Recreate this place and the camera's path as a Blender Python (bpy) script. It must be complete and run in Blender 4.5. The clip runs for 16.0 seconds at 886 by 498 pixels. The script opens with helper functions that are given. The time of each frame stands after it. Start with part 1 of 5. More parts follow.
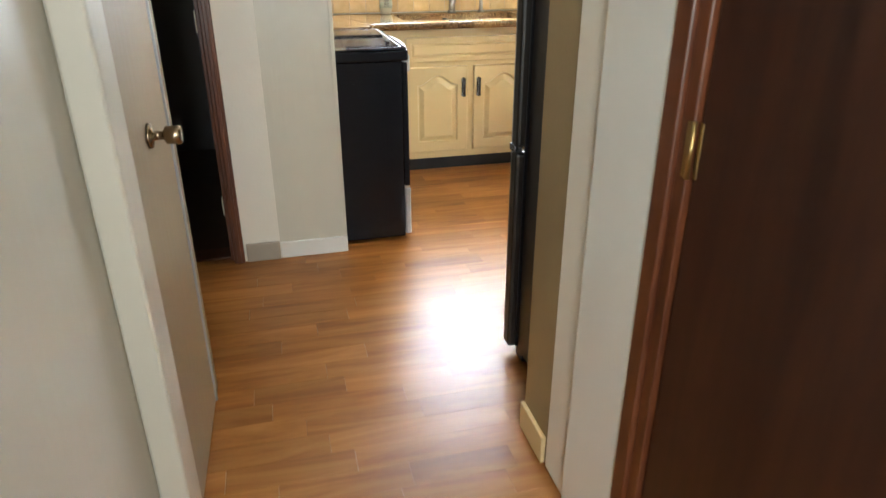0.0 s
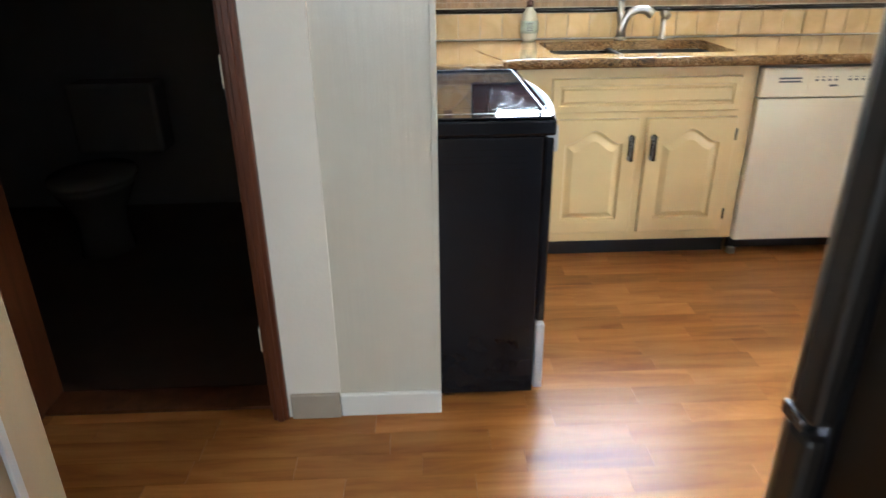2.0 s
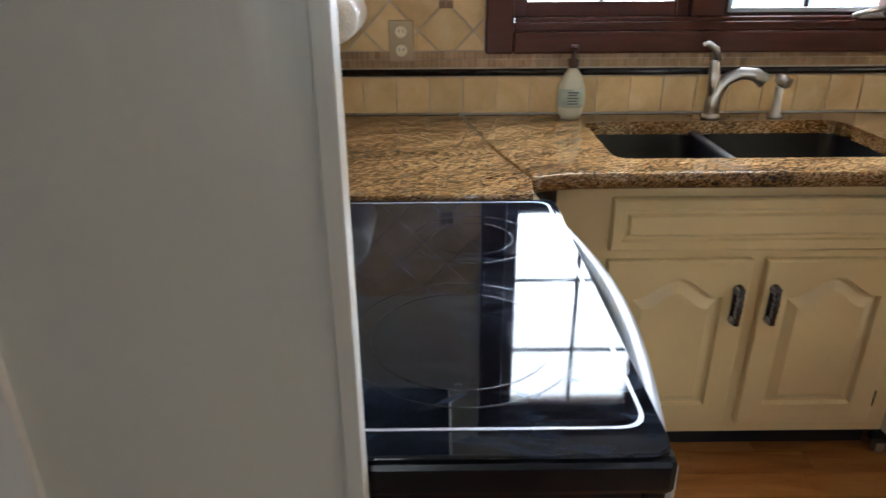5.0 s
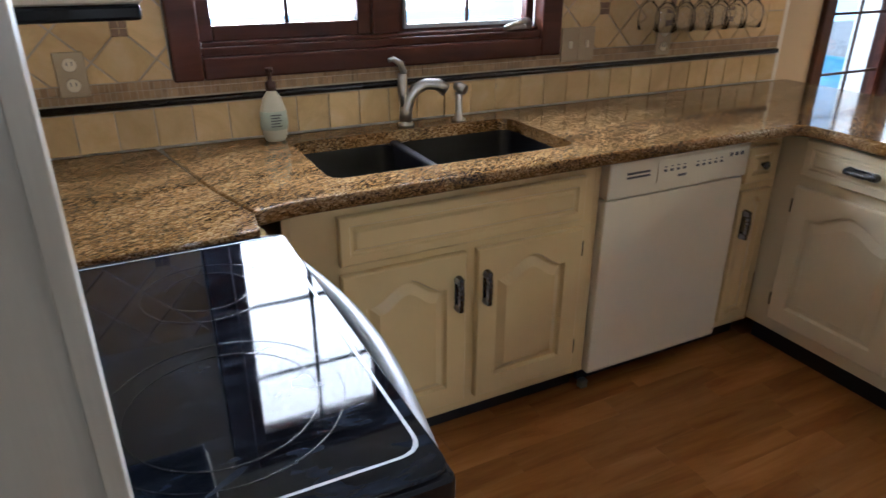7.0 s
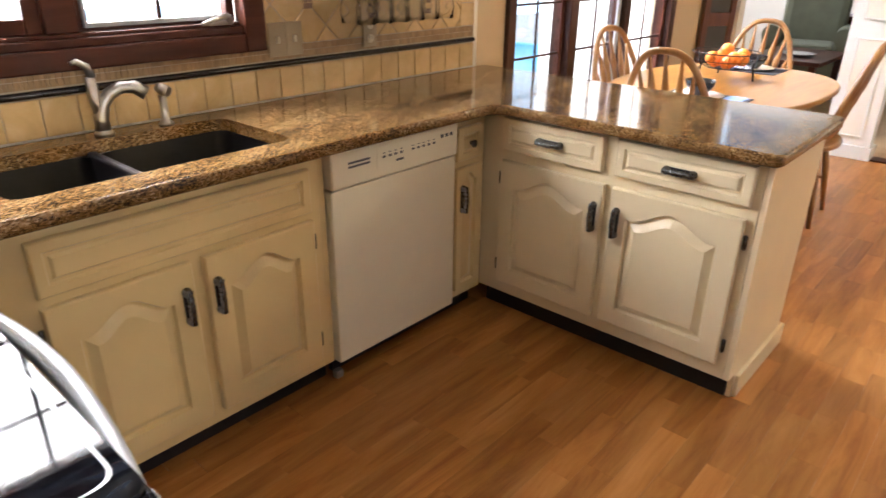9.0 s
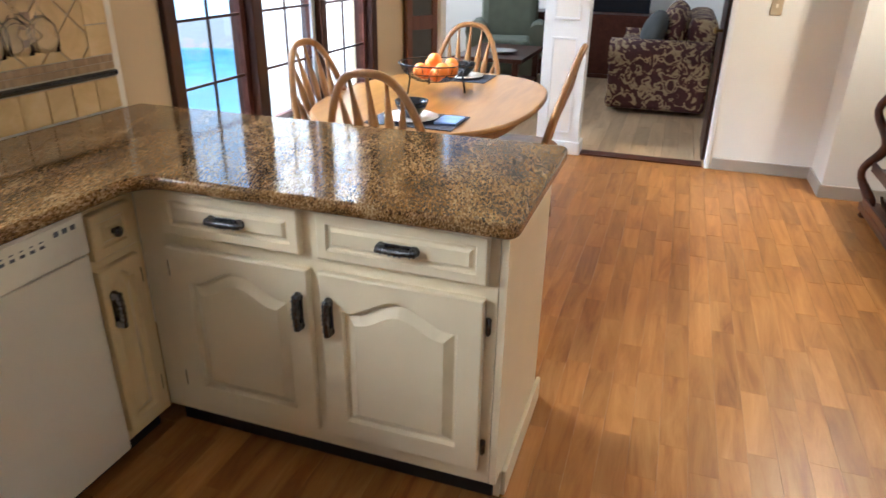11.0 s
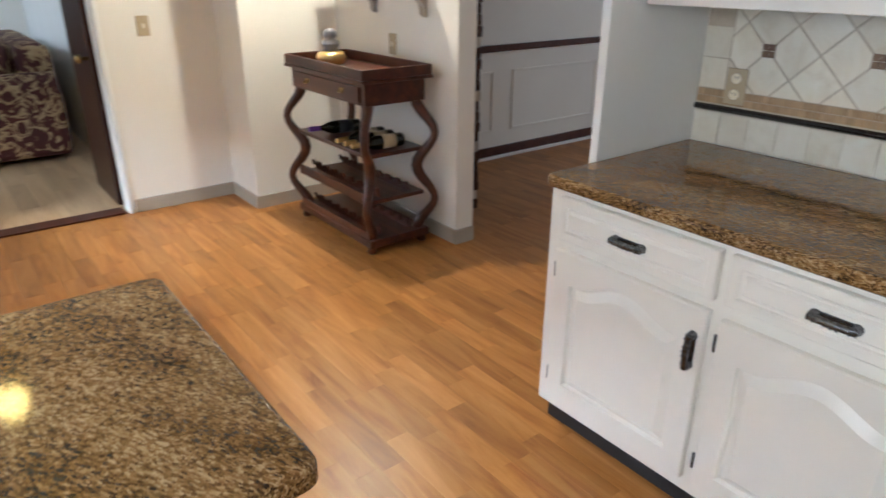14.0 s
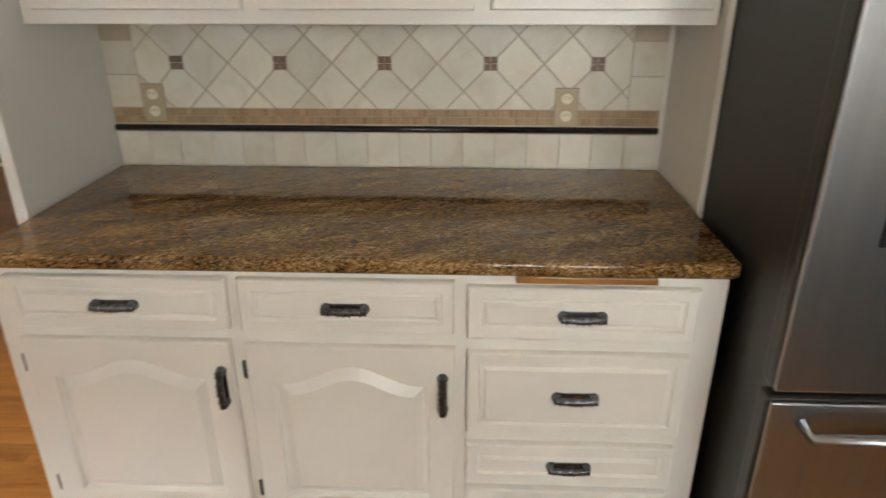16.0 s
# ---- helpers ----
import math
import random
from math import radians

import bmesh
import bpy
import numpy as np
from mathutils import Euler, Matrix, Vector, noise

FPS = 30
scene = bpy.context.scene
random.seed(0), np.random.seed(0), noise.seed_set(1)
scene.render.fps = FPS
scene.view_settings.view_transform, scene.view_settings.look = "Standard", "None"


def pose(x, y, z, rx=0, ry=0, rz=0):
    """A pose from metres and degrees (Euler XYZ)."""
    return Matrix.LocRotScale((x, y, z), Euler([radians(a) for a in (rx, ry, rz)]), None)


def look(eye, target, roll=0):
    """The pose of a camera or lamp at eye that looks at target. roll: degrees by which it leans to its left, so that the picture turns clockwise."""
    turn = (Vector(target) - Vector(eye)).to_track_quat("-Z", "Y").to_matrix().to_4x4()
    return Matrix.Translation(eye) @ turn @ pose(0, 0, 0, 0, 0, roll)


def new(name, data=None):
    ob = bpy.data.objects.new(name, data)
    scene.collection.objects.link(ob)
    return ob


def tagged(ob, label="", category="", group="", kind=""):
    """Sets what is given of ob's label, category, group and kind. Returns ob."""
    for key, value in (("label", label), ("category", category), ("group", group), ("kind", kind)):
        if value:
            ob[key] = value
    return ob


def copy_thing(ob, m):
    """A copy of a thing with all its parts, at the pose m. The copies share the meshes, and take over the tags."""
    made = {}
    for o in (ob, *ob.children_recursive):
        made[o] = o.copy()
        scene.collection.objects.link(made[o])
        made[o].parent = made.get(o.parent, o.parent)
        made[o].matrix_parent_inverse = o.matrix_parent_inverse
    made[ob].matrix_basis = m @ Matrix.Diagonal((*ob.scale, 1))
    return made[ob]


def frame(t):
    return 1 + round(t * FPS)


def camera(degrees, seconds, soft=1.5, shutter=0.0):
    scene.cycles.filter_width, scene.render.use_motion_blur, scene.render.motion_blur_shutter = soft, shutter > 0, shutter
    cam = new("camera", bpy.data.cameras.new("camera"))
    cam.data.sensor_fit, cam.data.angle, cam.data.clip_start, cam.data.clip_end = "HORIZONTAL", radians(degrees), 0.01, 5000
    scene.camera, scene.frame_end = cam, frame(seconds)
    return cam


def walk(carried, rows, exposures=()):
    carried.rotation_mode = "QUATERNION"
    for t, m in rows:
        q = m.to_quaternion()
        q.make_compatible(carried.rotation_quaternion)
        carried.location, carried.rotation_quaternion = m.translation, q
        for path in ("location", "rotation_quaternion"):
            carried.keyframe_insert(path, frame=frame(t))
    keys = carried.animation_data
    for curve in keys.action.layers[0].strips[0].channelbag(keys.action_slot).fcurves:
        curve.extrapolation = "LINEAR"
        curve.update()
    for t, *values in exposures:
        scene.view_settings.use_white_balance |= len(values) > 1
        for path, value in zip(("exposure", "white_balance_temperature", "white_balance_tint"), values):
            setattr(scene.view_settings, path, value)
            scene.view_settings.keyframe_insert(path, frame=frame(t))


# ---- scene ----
cam = camera(67.4, 16.0, soft=1.45, shutter=0.35)
PATH = [
    (0, (1.176, 1.166, 1.265), (1.618, 2.929, 0.432), -0.1),
    (0.5, (1.264, 1.475, 1.276), (1.65, 3.251, 0.442), -0.1),
    (1, (1.304, 1.77, 1.273), (1.638, 3.558, 0.441), -0.0),
    (1.5, (1.397, 2.062, 1.273), (1.676, 3.86, 0.442), -0.1),
    (2, (1.379, 2.319, 1.263), (1.443, 4.141, 0.439), -0.7),
    (2.5, (1.357, 2.55, 1.273), (1.237, 4.369, 0.45), -0.6),
    (3, (1.371, 2.812, 1.285), (1.031, 4.605, 0.468), -0.2),
    (5.3, (1.501, 3.499, 1.333), (1.674, 5.32, 0.523), -0.1),
    (5.5, (1.491, 3.51, 1.341), (1.785, 5.315, 0.529), 0.1),
    (6, (1.463, 3.514, 1.365), (1.962, 5.275, 0.558), 0.0),
    (6.5, (1.456, 3.504, 1.378), (2.117, 5.21, 0.568), 0.1),
    (7, (1.466, 3.482, 1.386), (2.285, 5.115, 0.57), 0.1),
    (7.5, (1.483, 3.467, 1.384), (2.458, 5.009, 0.567), 0.2),
    (8, (1.503, 3.451, 1.382), (2.614, 4.898, 0.562), 0.4),
    (8.5, (1.514, 3.434, 1.382), (2.753, 4.772, 0.562), 0.6),
    (9, (1.534, 3.417, 1.378), (2.903, 4.624, 0.561), 0.8),
    (9.5, (1.649, 3.424, 1.376), (3.135, 4.481, 0.553), 0.9),
    (9.7, (1.722, 3.431, 1.372), (3.247, 4.433, 0.552), 0.9),
    (11.8, (2.401, 3.814, 1.425), (4.207, 4.092, 0.611), 1.0),
    (12, (2.444, 3.867, 1.423), (4.262, 4.065, 0.613), 1.0),
    (12.5, (2.505, 4.021, 1.434), (4.338, 3.94, 0.638), 1.2),
    (13, (2.624, 4.09, 1.423), (4.404, 3.634, 0.634), 0.9),
    (13.5, (2.748, 4.109, 1.435), (4.408, 3.319, 0.648), 0.6),
    (14, (2.854, 4.172, 1.446), (4.308, 3.044, 0.664), 0.2),
    (14.5, (2.933, 4.189, 1.449), (4.099, 2.764, 0.667), 0.1),
    (15, (2.964, 4.107, 1.463), (3.813, 2.48, 0.667), -0.2),
    (15.5, (2.998, 4.087, 1.483), (3.466, 2.315, 0.682), -0.1),
    (16, (3.038, 4.094, 1.481), (3.113, 2.257, 0.692), -0.1),
]
EXPOSURES = [(0, 1.33, 5450, 3), (0.5, 1.3, 5600, 4), (1.5, 1.28, 5200, 4), (2.4, 1.33, 4750, 3), (3.0, 1.34, 4500, 2), (5.3, -0.15, 5250, 9), (7.0, -0.28, 5100, 11), (8.0, -0.08, 5250, 13), (9.0, 0.38, 6050, 15), (9.7, 0.46, 6250, 15), (11.8, -0.12, 4800, 7), (12.5, -0.14, 4950, 7), (13.5, 0.0, 5250, 7), (14.2, -0.1, 5250, 6), (15.0, -0.34, 5550, 6), (16.0, -0.32, 6100, 6)]
walk(cam, [(t, look(eye, target, roll)) for t, eye, target, roll in PATH], EXPOSURES)

# ---- world, sun, large lights ----
world = bpy.data.worlds.new("sky")
scene.world = world
world.use_nodes = True
wn = world.node_tree.nodes
sky = wn.new("ShaderNodeTexSky")
sky.sky_type = 'NISHITA'
sky.sun_disc = False
sky.sun_elevation = radians(48)
sky.sun_rotation = radians(160)
world.node_tree.links.new(sky.outputs[0], wn["Background"].inputs[0])
wn["Background"].inputs[1].default_value = 0.12


def area_lamp(name, m, sx, sy, watts, colour):
    d = bpy.data.lights.new(name, 'AREA')
    d.shape, d.size, d.size_y, d.energy, d.color = 'RECTANGLE', sx, sy, watts, colour
    ob = new(name, d)
    ob.matrix_world = m
    return ob


sun = new("sun", bpy.data.lights.new("sun", 'SUN'))
sun.data.energy, sun.data.angle, sun.data.color = 3.0, radians(0.6), (1.0, 0.95, 0.86)
sun.matrix_world = look((0, 0, 10), (1.2, 6.0, 0))
area_lamp("window_daylight", look((2.27, 5.80, 1.66), (2.27, 0, 0.9)), 1.2, 0.95, 80, (1.0, 0.94, 0.86))
area_lamp("bay_daylight", look((5.43, 6.9, 2.86), (5.3, 3.6, 0.0)), 3.0, 0.4, 580, (0.93, 0.97, 1.0))
# Unseen fill lamps, added to brighten the hall, living and dining rooms.
area_lamp("hall_fill", look((0.98, -0.25, 1.5), (2.0, 1.9, 1.1)), 0.6, 1.3, 25, (1.0, 0.95, 0.84))
area_lamp("living_fill", look((10.0, 7.0, 2.02), (9.5, 3, 0.4)), 2.0, 0.6, 60, (0.95, 0.98, 1.0))
area_lamp("dining_fill", look((4.4, -2.9, 1.5), (5.2, 2, 0.6)), 1.8, 1.4, 34, (0.97, 0.98, 1.0))

area_lamp("downlight_glow", look((6.29, 2.28, 2.405), (6.29, 2.285, 0)), 0.10, 0.10, 50, (1.0, 0.84, 0.60))


# ---- materials ----
def mat(name, base, rough=0.5, metal=0.0, var=0.12, scale=8.0, bump=0.05, bscale=60.0, stretch=(1, 1, 1), coat=0.0, rand=0.0, spec=0.5):
    m = bpy.data.materials.new(name)
    m.use_nodes = True
    n, l = m.node_tree.nodes, m.node_tree.links
    b = n["Principled BSDF"]
    tc = n.new("ShaderNodeTexCoord")
    mp = n.new("ShaderNodeMapping")
    mp.inputs["Scale"].default_value = stretch
    l.new(tc.outputs["Object"], mp.inputs[0])
    t1 = n.new("ShaderNodeTexNoise")
    t1.inputs["Scale"].default_value, t1.inputs["Detail"].default_value = scale, 5
    l.new(mp.outputs[0], t1.inputs[0])
    ramp = n.new("ShaderNodeMapRange")
    ramp.inputs[1].default_value, ramp.inputs[2].default_value = 0.3, 0.7
    ramp.inputs[3].default_value, ramp.inputs[4].default_value = 1 - var, 1 + var
    l.new(t1.outputs[0], ramp.inputs[0])
    hsv = n.new("ShaderNodeHueSaturation")
    hsv.inputs["Color"].default_value = base
    src = ramp.outputs[0]
    if rand:
        oi = n.new("ShaderNodeObjectInfo")
        r2 = n.new("ShaderNodeMapRange")
        r2.inputs[3].default_value, r2.inputs[4].default_value = 1 - rand, 1 + rand
        l.new(oi.outputs["Random"], r2.inputs[0])
        mm = n.new("ShaderNodeMath")
        mm.operation = 'MULTIPLY'
        l.new(src, mm.inputs[0])
        l.new(r2.outputs[0], mm.inputs[1])
        src = mm.outputs[0]
    l.new(src, hsv.inputs["Value"])
    l.new(hsv.outputs[0], b.inputs["Base Color"])
    b.inputs["Roughness"].default_value, b.inputs["Metallic"].default_value = rough, metal
    b.inputs["Specular IOR Level"].default_value = spec
    b.inputs["Coat Weight"].default_value = coat
    b.inputs["Coat Roughness"].default_value = 0.08
    if bump:
        t2 = n.new("ShaderNodeTexNoise")
        t2.inputs["Scale"].default_value, t2.inputs["Detail"].default_value = bscale, 3
        l.new(mp.outputs[0], t2.inputs[0])
        bp = n.new("ShaderNodeBump")
        bp.inputs["Strength"].default_value, bp.inputs["Distance"].default_value = bump, 0.01
        l.new(t2.outputs[0], bp.inputs["Height"])
        l.new(bp.outputs[0], b.inputs["Normal"])
    return m


M_WALL = mat("wall_paint", (0.77, 0.73, 0.655, 1), 0.6, var=0.03, scale=2, bump=0.06, bscale=90)
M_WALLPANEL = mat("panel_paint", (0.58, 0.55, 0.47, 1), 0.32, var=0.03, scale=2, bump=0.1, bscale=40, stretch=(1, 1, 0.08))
M_TANWALL = mat("tan_wall_paint", (0.48, 0.37, 0.23, 1), 0.55, var=0.03, scale=2, bump=0.05, bscale=90)
# Darker copy of the tan wall paint, with the hall's shade put in.
M_HALLTAN_SHADED = mat("hall_tan_shaded", (0.30, 0.225, 0.115, 1), 0.55, var=0.03, scale=2, bump=0.05, bscale=90)
# One cabinet paint in three tones; warm light is mixed into the yellower two.
M_CREAM_WARM = mat("cabinet_paint_warm_lit", (0.73, 0.57, 0.29, 1), 0.30, var=0.035, scale=4, bump=0.04, bscale=30)
M_PENINSULA_WARM = mat("cabinet_paint_half_warm", (0.76, 0.66, 0.45, 1), 0.30, var=0.03, scale=4, bump=0.04, bscale=30)
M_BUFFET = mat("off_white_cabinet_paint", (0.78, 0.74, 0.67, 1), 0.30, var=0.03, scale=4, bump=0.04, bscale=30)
M_WHITE = mat("white_trim_paint", (0.76, 0.75, 0.72, 1), 0.35, var=0.02, scale=3, bump=0.02)
M_CEIL = mat("ceiling_paint", (0.75, 0.74, 0.70, 1), 0.8, var=0.02)
M_GREYTRIM = mat("grey_trim_paint", (0.36, 0.31, 0.25, 1), 0.45, var=0.05)


def ramp_mat(name, stops, scale, kind="noise", rough=0.3, metal=0.0, bump=0.0, stretch=(1, 1, 1), coat=0.0, detail=6.0, rand=0.0, island=False, distort=0.0, spec=0.5):
    """A material whose colour runs along stops by a noise or cell pattern."""
    m = bpy.data.materials.new(name)
    m.use_nodes = True
    n, l = m.node_tree.nodes, m.node_tree.links
    b = n["Principled BSDF"]
    tc = n.new("ShaderNodeTexCoord")
    mp = n.new("ShaderNodeMapping")
    mp.inputs["Scale"].default_value = stretch
    l.new(tc.outputs["Object"], mp.inputs[0])
    vec = mp.outputs[0]
    rnd = None
    if rand or island:
        oi = n.new("ShaderNodeNewGeometry") if island else n.new("ShaderNodeObjectInfo")
        rnd = oi.outputs["Random Per Island"] if island else oi.outputs["Random"]
        mul = n.new("ShaderNodeMath")
        mul.operation = 'MULTIPLY'
        mul.inputs[1].default_value = 37.0
        l.new(rnd, mul.inputs[0])
        add = n.new("ShaderNodeVectorMath")
        add.operation = 'ADD'
        l.new(vec, add.inputs[0])
        l.new(mul.outputs[0], add.inputs[1])
        vec = add.outputs[0]
    if kind == "noise":
        t = n.new("ShaderNodeTexNoise")
        t.inputs["Scale"].default_value, t.inputs["Detail"].default_value, t.inputs["Distortion"].default_value = scale, detail, distort
        t.inputs["Roughness"].default_value = 0.65
        out = t.outputs[0]
    else:
        t = n.new("ShaderNodeTexVoronoi")
        t.inputs["Scale"].default_value = scale
        sep = n.new("ShaderNodeSeparateColor")
        l.new(t.outputs["Color"], sep.inputs[0])
        out = sep.outputs[0]
    l.new(vec, t.inputs["Vector"])
    cr = n.new("ShaderNodeValToRGB")
    e = cr.color_ramp.elements
    e[0].position, e[0].color = stops[0]
    e[1].position, e[1].color = stops[-1]
    for p, c in stops[1:-1]:
        x = e.new(p)
        x.color = c
    l.new(out, cr.inputs[0])
    col = cr.outputs[0]
    if rnd is not None and rand:
        r2 = n.new("ShaderNodeMapRange")
        r2.inputs[3].default_value, r2.inputs[4].default_value = 1 - rand, 1 + rand
        l.new(rnd, r2.inputs[0])
        hsv = n.new("ShaderNodeHueSaturation")
        l.new(r2.outputs[0], hsv.inputs["Value"])
        l.new(col, hsv.inputs["Color"])
        col = hsv.outputs[0]
    l.new(col, b.inputs["Base Color"])
    b.inputs["Roughness"].default_value, b.inputs["Metallic"].default_value = rough, metal
    b.inputs["Coat Weight"].default_value, b.inputs["Coat Roughness"].default_value = coat, 0.06
    b.inputs["Specular IOR Level"].default_value = spec
    if bump:
        bp = n.new("ShaderNodeBump")
        bp.inputs["Strength"].default_value, bp.inputs["Distance"].default_value = bump, 0.004
        l.new(out, bp.inputs["Height"])
        l.new(bp.outputs[0], b.inputs["Normal"])
    return m


def wood(name, dark, mid, light, rough=0.35, along='x', scale=9.0, rand=0.0, island=False, coat=0.0, bump=0.05, spec=0.5):
    s = {'x': (0.12, 1, 1), 'y': (1, 0.12, 1), 'z': (1, 1, 0.12)}[along]
    return ramp_mat(name, [(0.28, (*dark, 1)), (0.5, (*mid, 1)), (0.72, (*light, 1))], scale, rough=rough, stretch=s, rand=rand, island=island, coat=coat, bump=bump, distort=0.6, spec=spec)


def granite(grain):
    """Brown granite: fine grains drawn out along one direction in a cloudy ground, with dark and pale flecks."""
    m = bpy.data.materials.new("granite")
    m.use_nodes = True
    n, l = m.node_tree.nodes, m.node_tree.links
    b = n["Principled BSDF"]
    tc = n.new("ShaderNodeTexCoord")
    mp = n.new("ShaderNodeMapping")
    mp.vector_type = 'TEXTURE'
    mp.inputs["Rotation"].default_value = (0, 0, grain)
    mp.inputs["Scale"].default_value = (2.3, 0.80, 1.0)
    l.new(tc.outputs["Object"], mp.inputs[0])
    cell = n.new("ShaderNodeTexVoronoi")
    cell.inputs["Scale"].default_value = 320
    l.new(mp.outputs[0], cell.inputs["Vector"])
    sep = n.new("ShaderNodeSeparateColor")
    l.new(cell.outputs["Color"], sep.inputs[0])
    fine = n.new("ShaderNodeTexNoise")
    fine.inputs["Scale"].default_value, fine.inputs["Detail"].default_value, fine.inputs["Roughness"].default_value = 118, 8, 0.72
    l.new(mp.outputs[0], fine.inputs["Vector"])
    cloud = n.new("ShaderNodeTexNoise")
    cloud.inputs["Scale"].default_value, cloud.inputs["Detail"].default_value = 11, 5
    l.new(mp.outputs[0], cloud.inputs["Vector"])
    total = None
    for src, k in ((sep.outputs[0], 0.34), (fine.outputs[0], 0.76), (cloud.outputs[0], 0.50)):
        mul = n.new("ShaderNodeMath")
        mul.operation = 'MULTIPLY'
        mul.inputs[1].default_value = k
        l.new(src, mul.inputs[0])
        if total is None:
            total = mul.outputs[0]
        else:
            add = n.new("ShaderNodeMath")
            add.operation = 'ADD'
            l.new(total, add.inputs[0])
            l.new(mul.outputs[0], add.inputs[1])
            total = add.outputs[0]
    cr = n.new("ShaderNodeValToRGB")
    e = cr.color_ramp.elements
    e[0].position, e[0].color = 0.59, (0.020, 0.013, 0.009, 1)
    e[1].position, e[1].color = 1.0, (0.37, 0.255, 0.13, 1)
    for p, c in ((0.67, (0.074, 0.037, 0.013, 1)), (0.785, (0.160, 0.083, 0.025, 1)), (0.90, (0.245, 0.140, 0.050, 1))):
        x = e.new(p)
        x.color = c
    l.new(total, cr.inputs[0])
    l.new(cr.outputs[0], b.inputs["Base Color"])
    b.inputs["Roughness"].default_value = 0.085
    b.inputs["Specular IOR Level"].default_value = 0.42
    return m


M_FLOOR = wood("laminate_strip", (0.185, 0.061, 0.012), (0.325, 0.135, 0.030), (0.43, 0.203, 0.058), rough=0.34, spec=0.3, scale=14, rand=0.17, bump=0.02)
M_FLOORJ = wood("laminate_far", (0.185, 0.061, 0.012), (0.325, 0.135, 0.030), (0.43, 0.203, 0.058), rough=0.34, spec=0.3, scale=14, rand=0.17, island=True, bump=0.02)
M_FLOORL = wood("living_laminate", (0.36, 0.22, 0.11), (0.48, 0.32, 0.17), (0.56, 0.40, 0.23), rough=0.35, scale=12, island=True, rand=0.12, along='x', bump=0.02)
M_DARKWOOD = wood("brown_window_wood", (0.035, 0.010, 0.006), (0.060, 0.018, 0.010), (0.085, 0.028, 0.016), rough=0.28, along='x', scale=18)
M_DARKWOODZ = wood("brown_door_wood", (0.024, 0.009, 0.006), (0.038, 0.014, 0.008), (0.052, 0.019, 0.010), rough=0.32, along='z', scale=16)
M_JAMB = wood("stained_jamb_wood", (0.06, 0.017, 0.007), (0.10, 0.031, 0.011), (0.145, 0.047, 0.016), rough=0.35, along='z', scale=20)
M_CART = wood("mahogany_cart_wood", (0.022, 0.005, 0.002), (0.055, 0.012, 0.004), (0.115, 0.028, 0.009), rough=0.30, along='x', scale=16, coat=0.15)
M_OAK = wood("oak_table_wood", (0.160, 0.064, 0.011), (0.245, 0.108, 0.020), (0.32, 0.158, 0.036), rough=0.28, along='x', scale=16, coat=0.12)
M_OAKCH = wood("oak_chair_wood", (0.18, 0.078, 0.022), (0.27, 0.125, 0.036), (0.36, 0.185, 0.060), rough=0.3, along='z', scale=20, coat=0.2)
for m_dark in (M_DARKWOOD, M_DARKWOODZ):
    m_dark.node_tree.nodes["Principled BSDF"].inputs["Specular IOR Level"].default_value = 0.25
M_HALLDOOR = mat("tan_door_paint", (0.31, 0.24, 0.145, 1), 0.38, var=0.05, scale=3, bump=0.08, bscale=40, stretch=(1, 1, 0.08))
M_GRANITE = granite(0.45)
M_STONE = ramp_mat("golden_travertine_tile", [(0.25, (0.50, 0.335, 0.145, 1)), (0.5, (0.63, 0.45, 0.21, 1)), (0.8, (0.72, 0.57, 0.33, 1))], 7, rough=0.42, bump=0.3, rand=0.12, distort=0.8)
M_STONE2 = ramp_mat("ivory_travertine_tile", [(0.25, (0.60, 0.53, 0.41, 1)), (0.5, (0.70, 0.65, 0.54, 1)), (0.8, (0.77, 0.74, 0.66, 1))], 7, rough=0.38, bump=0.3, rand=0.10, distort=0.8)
M_GROUT = mat("grout", (0.50, 0.43, 0.33, 1), 0.85, var=0.08, scale=30)
M_MOSAIC = ramp_mat("mosaic_tile", [(0.3, (0.29, 0.18, 0.085, 1)), (0.7, (0.42, 0.29, 0.16, 1))], 12, rough=0.4, island=True, rand=0.16)
M_BLACKTRIM = mat("black_marble_trim", (0.018, 0.014, 0.014, 1), 0.15, var=0.3, scale=14)
M_INSET = ramp_mat("inset_mosaic", [(0.3, (0.13, 0.075, 0.045, 1)), (0.7, (0.24, 0.15, 0.09, 1))], 25, rough=0.4, rand=0.15)
M_BRONZE = mat("dark_iron_handle", (0.15, 0.155, 0.17, 1), 0.26, metal=0.95, var=0.7, scale=100, bump=0.25, bscale=200)
M_BRASS = mat("brass", (0.42, 0.30, 0.12, 1), 0.38, metal=1.0, var=0.1)
M_KNOB = mat("antique_brass_knob", (0.26, 0.20, 0.13, 1), 0.25, metal=1.0, var=0.15, scale=40)
# Toilet porcelain darkened: the unlit bathroom's shade is put into its colour.
M_PORCELAIN_SHADED = mat("shaded_porcelain", (0.17, 0.16, 0.15, 1), 0.2, var=0.03, bump=0)
M_NICKEL = mat("brushed_nickel", (0.46, 0.45, 0.43, 1), 0.28, metal=1.0, var=0.05, scale=30)
M_STEEL = mat("stainless_steel", (0.42, 0.43, 0.45, 1), 0.30, metal=1.0, var=0.05, scale=40, stretch=(1, 1, 0.02), bump=0.02, bscale=120)
M_FRSIDE = mat("fridge_side_paint", (0.020, 0.017, 0.015, 1), 0.42, var=0.08, scale=40, bump=0.05, bscale=300)
M_BLACK = mat("black_enamel", (0.006, 0.007, 0.010, 1), 0.22, var=0.05, scale=20, bump=0.015, bscale=250, spec=0.25)
